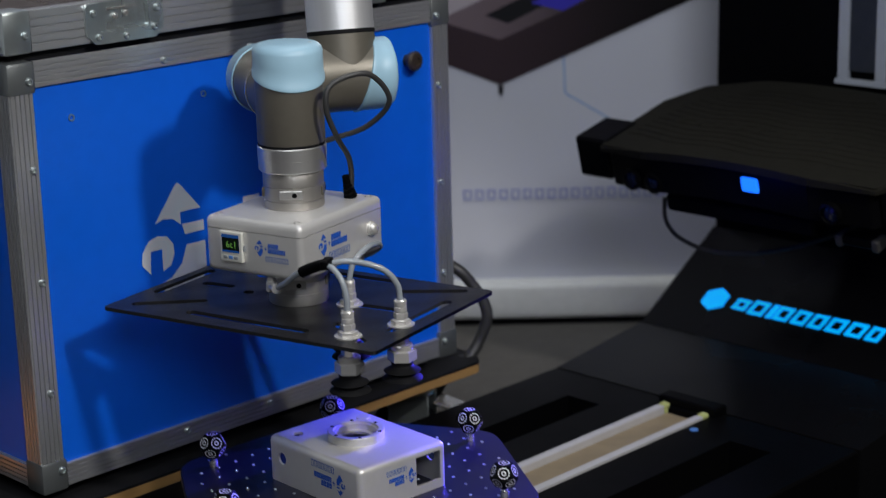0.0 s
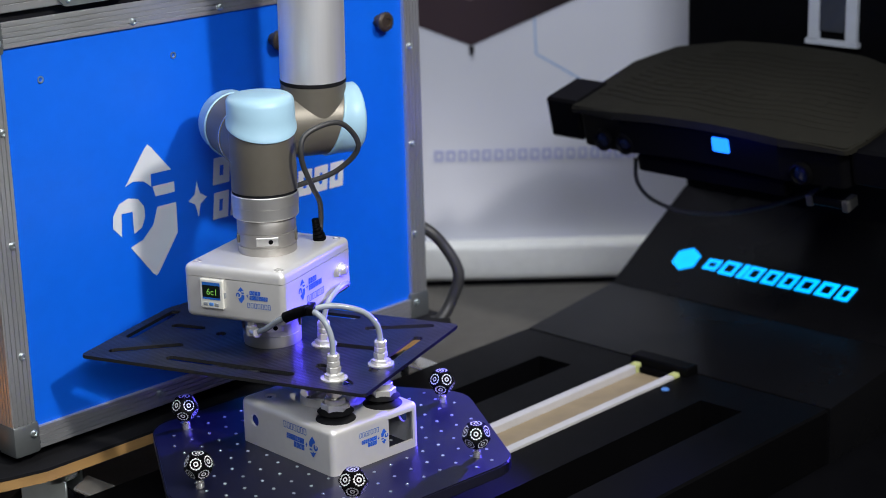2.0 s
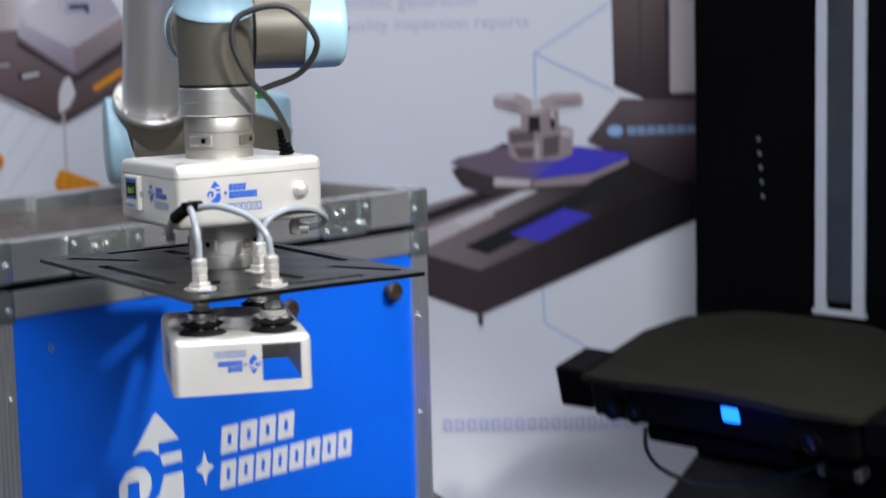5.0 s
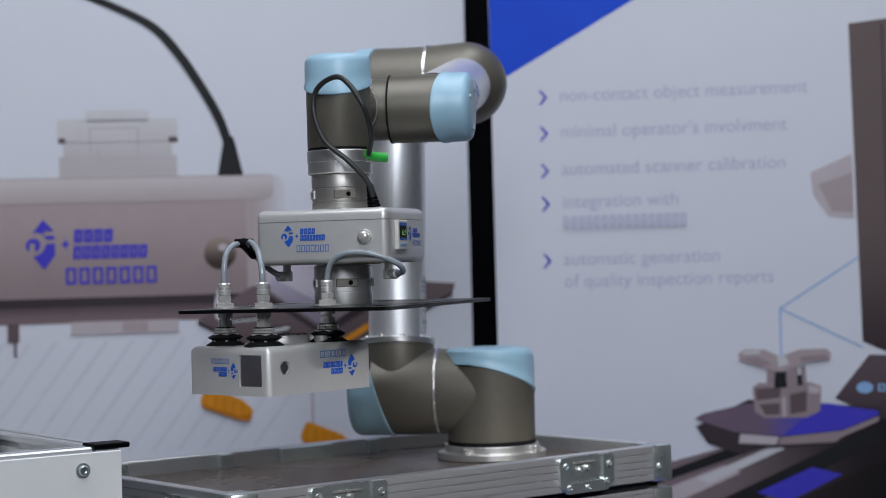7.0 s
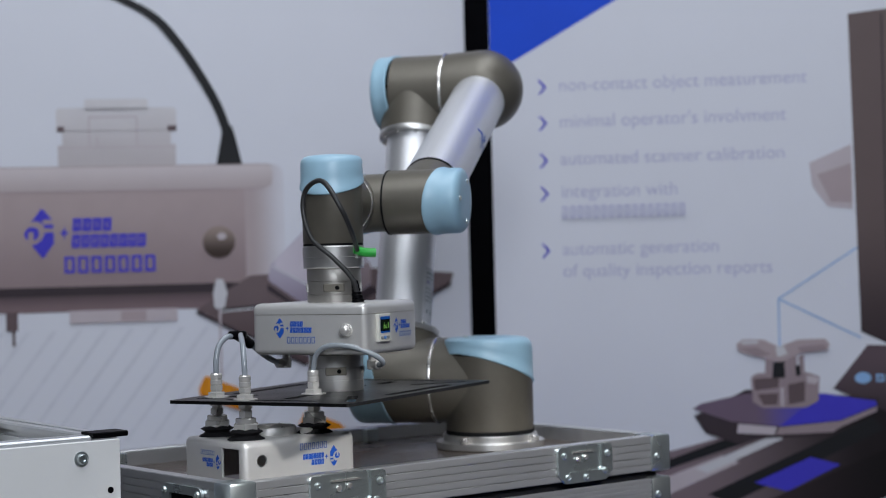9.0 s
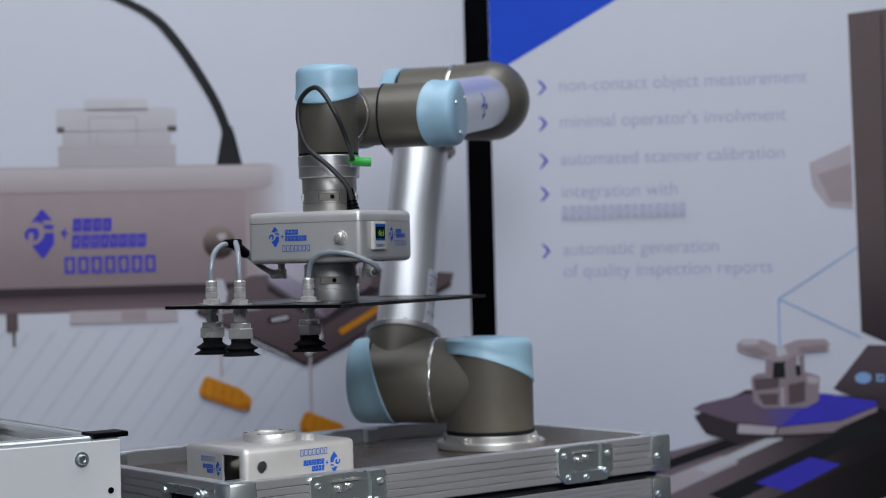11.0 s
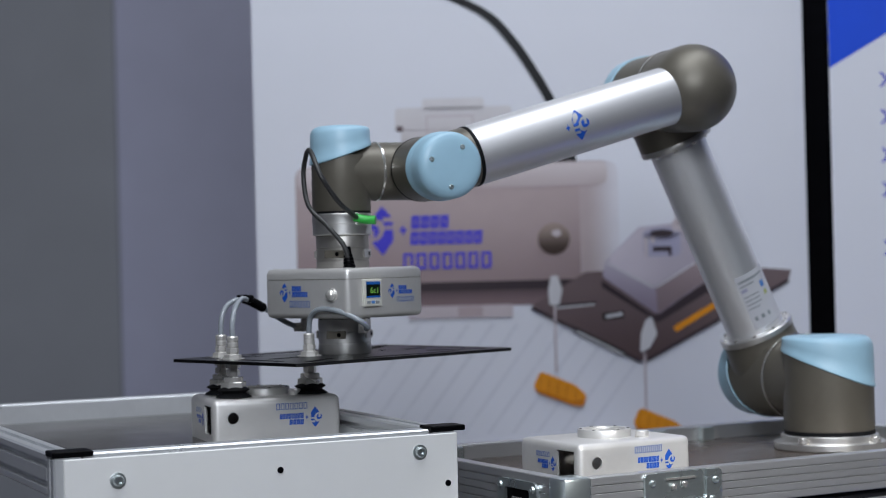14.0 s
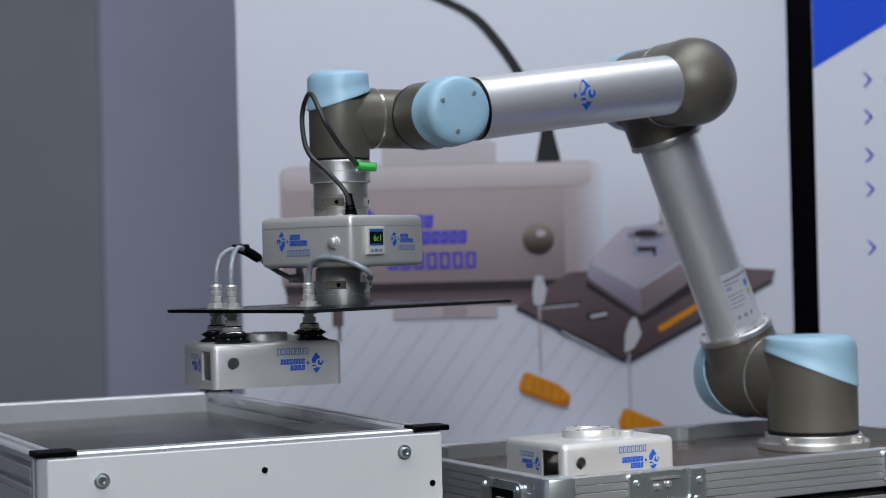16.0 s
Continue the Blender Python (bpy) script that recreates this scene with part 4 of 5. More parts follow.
for k, f in faces.items():
    long = k in ("front", "back")
    a, b, c = marks(-0.040 if long else 0.010, 0.0800, 1.0 if long else 0.75)
    decal("printed_emblem", a, INK, grip, f, "blue printed emblem")
    decal("printed_lettering", b, INK, grip, f, "two rows of blue printed lettering blocks")
    decal("printed_name", c, GREYINK, grip, f, "row of thin blue lettering blocks")
    if long:
        bt = part("push_button", lathe([(0.0085, 0), (0.0085, 0.002), (0.0078, 0.003), (0.0070, 0.003), (0.0068, 0.0045), (0.0055, 0.0075), (0.003, 0.0085), (0, 0.0088)], 24), NICKEL, grip, "bright steel push button", smooth=50, m=f @ pose(0.054, 0.077, 0))
    else:
        d = part("display", rbox((-0.0150, -0.0150, 0), (0.0150, 0.0190, 0.005), 0.0012, 2), IVORY, grip, "ivory pressure display with green lit digits", m=f @ pose(-0.026, 0.0765, 0))
        part("screen", rbox((-0.0115, -0.0040, 0.0045), (0.0115, 0.0160, 0.0054)), SCREEN, d, "dark screen")
        part("screen_edge", join(rbox((-0.0115, 0.0125, 0.0050), (0.0115, 0.0160, 0.0056)), rbox((-0.0115, -0.0040, 0.0050), (0.0115, -0.0018, 0.0056))), SCREENBLUE, d, "blue edge of the screen")
        part("backlight", rbox((-0.0100, -0.0010, 0.0050), (0.0100, 0.0118, 0.0057)), DIGITBG, d, "dark display glass")
        writing("digits", "6c1", 0.0105, DIGIT, d, pose(-0.0060, 0.0015, 0.0060), "green lit digits")
        for i in range(3):
            part("key", rbox((-0.0105 + i * 0.0072, -0.0115, 0.0045), (-0.0048 + i * 0.0072, -0.0078, 0.0060), 0.0008, 2), BUTTONBLUE if i == 1 else BUTTONGREY, d, "small key")
        part("side_clip", rbox((0.0150, -0.002, 0.0), (0.0162, 0.004, 0.003)), BUTTONGREY, d)
# elbow fittings below the box and the hoses
for (ex, ey), far in (((-0.066, -0.012), (-0.076, -0.028)), ((0.068, -0.028), (0.080, -0.034))):
    e = part("elbow_fitting", join(moved(rod(0.0048, 0.036, HB, 0.0006, 14), pose(ex, ey, 0)), moved(rod(0.0066, 0.028, 0.040, 0.001, 14), pose(ex, ey, 0)), moved(rod(0.0058, -0.004, 0.014, 0.0008, 14), Matrix.Translation((ex, ey, 0.034)) @ along((far[0] - ex, far[1] - ey, 0)))), NICKEL, grip, "nickel elbow fitting", smooth=35)
part("brass_port", moved(rod(0.010, 0.046, HB, 0.001, 16), pose(0.045, -0.020, 0)), BRASS, grip, "brass port", smooth=35)
hose_pts = {"a": [(-0.070, -0.022, 0.034), (-0.078, -0.040, 0.044), (-0.084, -0.060, 0.058), (-0.083, -0.080, 0.067)],
            "b": [(-0.083, -0.092, 0.071), (-0.088, -0.108, 0.072), (-0.0915, -0.122, 0.062), (-0.092, -0.1285, 0.044), (-0.092, -0.129, 0.027)],
            "c": [(-0.079, -0.092, 0.071), (-0.064, -0.116, 0.074), (-0.044, -0.142, 0.064), (-0.034, -0.155, 0.046), (-0.032, -0.157, 0.027)],
            "d": [(0.080, -0.034, 0.034), (0.090, -0.041, 0.037), (0.088, -0.054, 0.046), (0.064, -0.066, 0.057), (0.034, -0.071, 0.059), (0.013, -0.068, 0.048), (0.006, -0.065, 0.027)]}
for pts in hose_pts.values():
    part("air_hose", hose(pts, 0.0034, 8, 10), HOSE, grip, "grey pneumatic hose", smooth=60)
part("hose_splitter", join(hose([(-0.0835, -0.066, 0.0605), (-0.083, -0.082, 0.068), (-0.082, -0.098, 0.0735)], 0.0062, 6, 12), moved(rbox((-0.011, -0.005, -0.005), (0.011, 0.005, 0.005), 0.002, 2), Matrix.Translation((-0.081, -0.0975, 0.0735)) @ pose(0, 0, 0, 0, 0, 20))), BLACKP, grip, "black Y-shaped hose splitter", smooth=50)
cup_parts = []
for cx, cy in CUPS:
    ft = part("cup_fitting", moved(join(lathe([(0, 0), (0.0150, 0), (0.0150, 0.0014), (0, 0.0014)], 28), lathe([(0, 0.0014), (0.0110, 0.0014), (0.0110, 0.0060), (0.0072, 0.0068), (0.0072, 0.0085), (0.0080, 0.009), (0.0080, 0.014), (0.0064, 0.015), (0.0064, 0.020), (0, 0.020)], 6), lathe([(0.0060, 0.0150), (0.0072, 0.0158), (0.0072, 0.0205), (0.0066, 0.0210), (0.0066, 0.0225), (0.0072, 0.0230), (0.0072, 0.0272), (0.0060, 0.0290), (0.0040, 0.0290)], 18)), pose(cx, cy, 0)), NICKEL, grip, "nickel push-in fitting with washer", smooth=30)
    part("stem", moved(join(rod(0.0060, -0.022, -0.004, 0.0005, 14), lathe([(0, -0.010), (0.0092, -0.010), (0.0092, -0.0042), (0, -0.0042)], 6), lathe([(0, -0.020), (0.0085, -0.020), (0.0085, -0.013), (0, -0.013)], 6), rod(0.0160, -0.0400, -0.0275, 0.001, 6), rod(0.0122, -0.0280, -0.0215, 0.0008, 20)), pose(cx, cy, 0)), NICKEL, grip, "silver threaded stem", smooth=30)
    cp = part("suction_cup", lathe([(0, 0.0205), (0.0108, 0.0205), (0.0116, 0.0190), (0.0122, 0.0172), (0.0112, 0.0155), (0.0125, 0.0138), (0.0146, 0.0122), (0.0205, 0.009), (0.0155, 0.006), (0.0150, 0.005), (0.0220, 0.0008), (0.0225, 0.0), (0.0205, 0.0002), (0.012, 0.004), (0, 0.004)], 36), BLACK, grip, "black rubber bellows cup", smooth=50, m=pose(cx, cy, -0.060))
    cup_parts.append((cp, cx, cy))
# looped signal cable with a green sleeve
part("signal_cable", hose([(0.038, -0.006, 0.173), (0.046, -0.022, 0.178), (0.063, -0.060, 0.193), (0.065, -0.089, 0.224), (0.036, -0.081, 0.257), (-0.001, -0.058, 0.250), (-0.009, -0.055, 0.224), (0.005, -0.059, 0.189), (0.032, -0.053, 0.164), (0.052, -0.043, 0.138), (0.056, -0.038, 0.112)], 0.0031, 8, 10), CABLE, grip, "black looped signal cable", smooth=60)
part("sleeve", hose([(0.035, -0.010, 0.1745), (0.041, -0.004, 0.172), (0.048, 0.002, 0.1705), (0.056, 0.008, 0.170)], 0.0056, 6, 12), GREEN, grip, "green connector sleeve", smooth=60)
part("cable_boot", moved(join(*[rod(0.0078 - 0.0007 * i, 0.0045 * i, 0.0045 * i + 0.0036, 0.0006, 14) for i in range(6)] + [rod(0.0045, 0, 0.027, 0.0005, 12)]), Matrix.Translation((0.056, -0.038, HT)) @ pose(0, 0, 0, -4, -12, 0)), BLACKP, grip, "ribbed black cable boot", smooth=30)

# ---- empty housings that the gripper carries ----
ML, MW, MH = 0.163, 0.1285, 0.0535


def empty_housing(label):
    h = thing("housing_shell", label, "housing", group="empty silver housings")
    t = 0.003
    outer = rbox((-ML / 2, -MW / 2, -0.02), (ML / 2, MW / 2, MH), 0.0075, 4)
    cs = [rbox((-1, -1, -1), (1, 1, 0)), rbox((-ML / 2 + t, -MW / 2 + t, -0.03), (ML / 2 - t, MW / 2 - t, MH - t), 0.005, 2)]
    for s in (-1, 1):
        cs.append(rbox((s * ML / 2 - 0.01, s * 0.036 - 0.0180, 0.010), (s * ML / 2 + 0.01, s * 0.036 + 0.0180, 0.0445)))
        cs.append(moved(rod(0.0072, -0.01, 0.01, 0, 24), Matrix.Translation((s * 0.056, s * MW / 2, 0.030)) @ along((0, 1, 0))))
    cs.append(moved(rod(0.017, -0.02, 0.02, 0, 28), pose(0, 0, MH)))
    cs.append(moved(rod(0.0065, -0.02, 0.02, 0, 20), pose(0.056, 0.040, MH)))
    part("shell", cut(outer, cs), SATIN, h, "satin silver shell, open below", smooth=40)
    part("collar", lathe([(0.0235, MH), (0.0325, MH), (0.0325, MH + 0.0085), (0.0318, MH + 0.0095), (0.026, MH + 0.0095), (0.0255, MH + 0.007), (0.0235, MH + 0.007), (0.0235, MH)], 40), SATIN, h, "raised round collar", smooth=35)
    part("boss", moved(rod(0.0085, MH - 0.0005, MH + 0.0075, 0.0008, 18), pose(0.030, -0.036, 0)), SATIN, h, "small round boss", smooth=35)
    for a in (0.5, 1.55, 2.6, 3.65, 4.7, 5.75):
        part("pin_hole", moved(rod(0.0022, 0, 0.0004, 0.0001, 10), pose(0.029 * math.cos(a), 0.029 * math.sin(a), MH + 0.0095)), BLACKP, h)
    fs = (wall_on((0, -MW / 2, 0), (1, 0, 0), (0, 0, 1)), wall_on((0, MW / 2, 0), (-1, 0, 0), (0, 0, 1)), wall_on((-ML / 2, 0, 0), (0, -1, 0), (0, 0, 1)), wall_on((ML / 2, 0, 0), (0, 1, 0), (0, 0, 1)))
    for i, f in enumerate(fs):
        a, b, c = marks(-0.048 if i < 2 else -0.010, 0.0, 1.0 if i < 2 else 0.72)
        m = f @ pose(0, 0.027, 0) @ pose(0, 0, 0, 0, 0, 180)
        decal("printed_emblem", a, INK, h, m, "blue printed emblem, upside down")
        decal("printed_lettering", b, INK, h, m, "two rows of blue lettering blocks, upside down")
        decal("printed_name", c, GREYINK, h, m, "row of thin blue lettering blocks, upside down")
    return h


piece_a = empty_housing("empty silver housing, first on the scanner table, then on the case")
piece_b = empty_housing("empty silver housing lying in the aluminium tray table")

# ---- 3D scanning station ----
YC, HWD, ZB = -0.286, 0.262, 0.100


def scanning_station():
    st = thing("scanning_station", "black floor-standing 3D scanning station with a lit cyan sign", "scanner", pose(0, YC, 0))
    base = cut(rbox((0.02, -HWD, 0.0), (0.88, HWD, ZB), 0.003, 1), [rbox((0.14, 0.108, 0.05), (0.797, 0.167, 0.2)), rbox((0.14, -0.180, 0.05), (0.800, -0.114, 0.2)), rbox((0.10, -0.040, 0.088), (0.850, 0.040, 0.2))])
    part("base", base, BLACKM, st, "matt black slotted base")
    part("rail_bed", rbox((0.10, -0.027, 0.0885), (0.847, 0.027, 0.093)), RAILM, st, "tan rail bed")
    for y in (-0.0335, 0.0335):
        part("rail_strip", rbox((0.10, y - 0.0063, 0.0885), (0.842, y + 0.0063, 0.104), 0.001, 1), RAILW, st, "white guide strip")
        part("end_stop", rbox((0.843, y - 0.0062, 0.0885), (0.856, y + 0.0062, 0.1055), 0.002, 1), YELLOWP, st, "pale yellow end stop")
    part("rail_end_cover", rbox((0.857, -0.050, 0.0885), (0.8835, 0.050, 0.113), 0.003, 2), BLACKM, st, "black rail end cover")
    part("plug", moved(rod(0.006, 0, 0.002, 0.0005, 14), pose(0.80, -0.055, ZB)), BUTTONBLUE, st, "small light blue plug")
    part("plinth", rbox((0.0, -HWD - 0.16, 0.0), (1.56, -HWD - 0.001, 0.025), 0.003, 1), BLACKP, st, "low black plinth")
    part("cover", prism([(0.884, 0.0), (0.884, 0.099), (1.085, 0.1215), (1.085, 0.0)], -HWD, HWD), SATINBLACK, st, "flat black cover", m=Matrix(((1, 0, 0, 0), (0, 0, -1, 0), (0, 1, 0, 0), (0, 0, 0, 1))))
    panel = part("sign_panel", prism([(1.087, 0.0), (1.087, 0.122), (1.275, 0.240), (1.275, 0.0)], -HWD, HWD), SATINBLACK, st, "slanted glossy black sign panel", m=Matrix(((1, 0, 0, 0), (0, 0, -1, 0), (0, 1, 0, 0), (0, 0, 0, 1))))
    # lit sign: a cube emblem and lettering blocks, seen upright from the front
    sg = wall_on((1.150, 0.166, 0.1625), (0, -1, 0), Vector((0.188, 0, 0.118)))
    hexa = [(0.024 * math.cos(radians(60 * k + 30)), 0.024 * math.sin(radians(60 * k + 30))) for k in range(6)]
    sign = part("lit_emblem", prism(hexa, 0.0002, 0.0012), GLOW, st, "cyan lit hexagonal emblem", m=sg)
    x = 0.036
    for i, w in enumerate((0.030, 0.034, 0.012, 0.032, 0.030, 0.030, 0.034, 0.034, 0.028)):
        h = 0.028 if i else 0.022
        part("lit_block", join(*[prism(q, 0.0002, 0.0012) for q in hollow(x, -h / 2, w, h, 1, 0.0062, 0.20, 0.14)]), GLOW, st, "cyan lit lettering block", m=sg)
        x += w
    col = part("column", rbox((1.277, -HWD, 0.0), (1.56, HWD, 1.35), 0.003, 1), BLACKP, st, "tall black column")
    part("guide_cover", rbox((1.272, -0.032, 0.52), (1.279, 0.017, 1.33)), GLASSY, col, "grey glossy guide cover")
    for y0, y1 in ((0.016, 0.034), (-0.049, -0.030)):
        part("guide_strip", rbox((1.268, y0, 0.508), (1.277, y1, 1.33), 0.001, 1), STRIPM, col, "pale vertical guide strip")
    part("guide_foot", rbox((1.266, -0.052, 0.500), (1.277, 0.037, 0.5075)), STRIPM, col, "pale guide foot")
    for k in range(5):
        part("column_screw", moved(screw_head(0.003, 0.003), pose(1.277, 0.14 - 0.002 * k, 0.760 - 0.022 * k, 0, -90, 0)), ZINC, col, smooth=35)
    return st


station = scanning_station()


def scan_head():
    hd = thing("scanner_head", "black scanner head with ribbed cover and a lit blue LED", "scanner head", pose(0.935, YC, 0.424, 0, 14.0, 180))
    top = rounded([(0.004, -0.140), (-0.014, -0.232), (-0.050, -0.242), (-0.188, -0.246), (-0.246, -0.205), (-0.268, -0.110), (-0.268, 0.110), (-0.246, 0.205), (-0.188, 0.246), (-0.050, 0.242), (-0.014, 0.232), (0.004, 0.140)], 0.012)

    def arched(bm):
        """The head is bowed across its width: highest in the middle."""
        for i in range(-7, 8):
            bmesh.ops.bisect_plane(bm, geom=bm.verts[:] + bm.edges[:] + bm.faces[:], dist=1e-6, plane_co=(0, i * 0.031, 0), plane_no=(0, 1, 0))
        for v in bm.verts:
            v.co.z += 0.018 * (1 - (v.co.y / 0.24) ** 2)
        return bm
    part("cover", arched(prism(top, -0.008, 0.004, 0.003)), HEADTOP, hd, "ribbed matt black cover", smooth=25)
    low_ = [(x - 0.006, y * 0.95) for x, y in top]
    part("body", arched(prism(low_, -0.062, -0.008, 0.002)), BLACKP, hd, "black head body")
    part("lower_body", prism(rounded([(-0.018, -0.13), (-0.20, -0.08), (-0.20, 0.08), (-0.018, 0.13)], 0.01), -0.085, -0.062, 0.002), BLACKP, hd, "black lower body")
    for k in range(14):
        xx = -0.030 - 0.015 * k
        half = 0.212 - 0.004 * k if k < 9 else 0.172 - 0.018 * (k - 9)
        rib = arched(rbox((xx - 0.002, -half, 0.0035), (xx + 0.002, half, 0.0052), 0.0008, 1))
        for v in rib.verts:
            v.co.x -= 0.030 * (v.co.y / 0.215) ** 2 - 0.004 * math.sin(v.co.y * 42)
        part("cover_rib", rib, HEADTOP, hd, "shallow raised rib")
    part("side_bracket", rbox((-0.100, -0.287, -0.055), (-0.022, -0.225, 0.009), 0.004, 1), BLACKP, hd, "black side bracket")
    part("side_bracket", rbox((-0.110, 0.225, -0.055), (-0.030, 0.285, -0.002), 0.004, 1), BLACKP, hd, "black side bracket")
    for yy in (-0.170, -0.130, 0.165):
        ln = part("lens", moved(lathe([(0.016, 0), (0.016, 0.008), (0.013, 0.009), (0.012, 0.004), (0, 0.004)], 24), Matrix.Translation((-0.008, yy, -0.036)) @ along((1, 0, 0))), BLACKM, hd, "dark camera lens", smooth=35)
        part("lens_glass", moved(lathe([(0.0115, 0.0045), (0.006, 0.0065), (0, 0.007)], 20), Matrix.Translation((-0.008, yy, -0.036)) @ along((1, 0, 0))), SCREEN, ln, smooth=60)
    part("led_window", rbox((-0.004, 0.028, -0.022), (0.002, 0.056, 0.000), 0.003, 2), LED, hd, "lit blue projector LED")
    part("carriage", rbox((-0.34, -0.07, -0.16), (-0.20, 0.07, -0.070), 0.004, 1), BLACKP, hd, "black carriage arm to the column")
    part("connector", rbox((-0.056, 0.150, -0.098), (-0.034, 0.212, -0.085), 0.002, 1), BLACKP, hd, "black connector bar")
    for yy in (0.148, 0.204):
        part("connector_end", rbox((-0.058, yy, -0.100), (-0.032, yy + 0.010, -0.084), 0.001, 1), CABLE, hd, "grey connector end")
    # a row of plain raised marks along the cover
    for i in range(9):
        yy = -0.150 + 0.036 * i
        part("embossed_mark", arched(prism([(x, y * 0.7 + yy) for x, y in disc(-0.098 - 0.030 * (yy / 0.215) ** 2, 0, 0.011 if i % 3 else 0.013, 14)], 0.0036, 0.0052, 0.0006)), HEADTOP, hd, "low raised mark")
    return hd


scan_head()
tagged(part("head_cable", hose([(1.00, -0.135, 0.355), (1.01, -0.130, 0.318), (1.04, -0.135, 0.285), (1.08, -0.17, 0.262), (1.13, -0.23, 0.262), (1.19, -0.30, 0.285), (1.25, -0.35, 0.32), (1.275, -0.37, 0.34)], 0.0032), CABLE, smooth=60), "thin black cable hanging below the scanner head", "cable")
proj = bpy.data.lights.new("projector_light", "SPOT")
proj.energy, proj.color, proj.spot_size, proj.spot_blend, proj.shadow_soft_size = 180, (0.07, 0.05, 1.0), radians(38), 0.4, 0.012
po = new("projector_light", proj)
po.matrix_world = look((0.895, -0.330, 0.412), (0.27, -0.33, 0.20))
glow = bpy.data.lights.new("led_spill", "POINT")
glow.energy, glow.color, glow.shadow_soft_size = 0.45, (0.03, 0.06, 1.0), 0.01
go = new("led_spill", glow)
go.location = (0.845, -0.325, 0.388)

TC, TZ = Vector((0.229, -0.288)), 0.190


def turntable():
    t = thing("turntable", "black perforated hexagonal turntable on a rail carriage", "turntable", pose(TC.x, TC.y, 0))
    hexa = rounded([(0.222 * math.cos(radians(-3 + 60 * k)), 0.222 * math.sin(radians(-3 + 60 * k))) for k in range(6)], 0.045)
    part("plate", prism(hexa, TZ - 0.014, TZ, 0.0015), TABLEM, t, "black plate tinted with the projector's blue light")
    part("bearing", rod(0.09, 0.125, TZ - 0.014, 0.002, 40), BLACKP, t, "black bearing drum", smooth=35)
    part("carriage", rbox((-0.11, -0.06, 0.104), (0.11, 0.06, 0.125), 0.003, 1), BLACKM, t, "black rail carriage")
    ins = []
    for i in range(-8, 9):
        for j in range(-8, 9):
            x, y = 0.0255 * i + (0.006 if j % 2 else 0), 0.0255 * j
            if max(abs(x * math.cos(radians(27 + 60 * k)) + y * math.sin(radians(27 + 60 * k))) for k in range(3)) < 0.176:
                ins.append(moved(lathe([(0.0020, 0), (0.0018, 0.0006), (0.0010, 0.0006), (0.0008, 0.0002), (0, 0.0002)], 10), pose(x, y, TZ)))
    tagged(part("insert_grid", join(*ins), ZINC, t, "grid of small steel inserts"), kind="stuff")
    return t


turntable()


def marker_ball():
    b = thing("marker_ball", "black dodecahedral marker with white ring targets on a steel pin", "marker", group="markers round the turntable")
    g = (1 + 5 ** 0.5) / 2
    pts = [Vector((sx, sy, sz)) for sx in (-1, 1) for sy in (-1, 1) for sz in (-1, 1)]
    for s1 in (-1, 1):
        for s2 in (-1, 1):
            pts += [Vector((0, s1 / g, s2 * g)), Vector((s1 / g, s2 * g, 0)), Vector((s1 * g, 0, s2 / g))]
    bm = bmesh.new()
    for q in pts:
        bm.verts.new(q * (0.0172 / 3 ** 0.5))
    r = bmesh.ops.convex_hull(bm, input=bm.verts)
    bmesh.ops.dissolve_limit(bm, angle_limit=0.02, verts=bm.verts, edges=bm.edges)
    normals = [(f.normal.copy(), f.calc_center_median()) for f in bm.faces]
    turn = Vector(normals[0][0]).rotation_difference(Vector((0, 0, 1))).to_matrix().to_4x4()
    up = Matrix.Translation((0, 0, 0.0265)) @ turn
    bmesh.ops.bevel(bm, geom=bm.edges[:], offset=0.0008, segments=2, affect="EDGES")
    body_ = part("marker_body", moved(bm, up), BLACKM, b, "matt black faceted body")
    rows = bmesh.new()
    for nrm, cen in normals:
        n = (turn.to_3x3() @ nrm).normalized()
        if n.z < -0.5:
            continue
        m = Matrix.Translation(up @ cen + n * 0.0003) @ along(n)
        for r0, r1, k in ((0.0054, 0.0067, 24), (0.0016, 0.0028, 14)):
            for j in range(k):
                if r0 > 0.004 and j % 2 == 1:
                    rr0, rr1 = r0, r1 - 0.0007
                else:
                    rr0, rr1 = r0, r1
                a, c = 2 * math.pi * j / k, 2 * math.pi * (j + 1) / k
                quad = [(rr0 * math.cos(a), rr0 * math.sin(a)), (rr1 * math.cos(a), rr1 * math.sin(a)), (rr1 * math.cos(c), rr1 * math.sin(c)), (rr0 * math.cos(c), rr0 * math.sin(c))]
                if r0 == 0:
                    quad = quad[:3]
                rows.faces.new([rows.verts.new(m @ Vector((qx, qy, 0))) for qx, qy in quad])
    part("ring_target", rows, WHITEP, body_, "white ring targets")
    part("pin", join(rod(0.0048, 0.0, 0.008, 0.0005, 14), rod(0.0030, 0.007, 0.013, 0.0003, 12)), STEEL, b, "steel pin", smooth=35)
    return b


ball = marker_ball()
spots = [pose(TC.x + 0.178 * math.cos(radians(-4 + 60 * k)), TC.y + 0.178 * math.sin(radians(-4 + 60 * k)), TZ, 0, 0, 37 * k) for k in range(6)]
ball.matrix_basis = spots[0]
for m in spots[1:]:
    copy_thing(ball, m)

# ---- roll-up banners ----


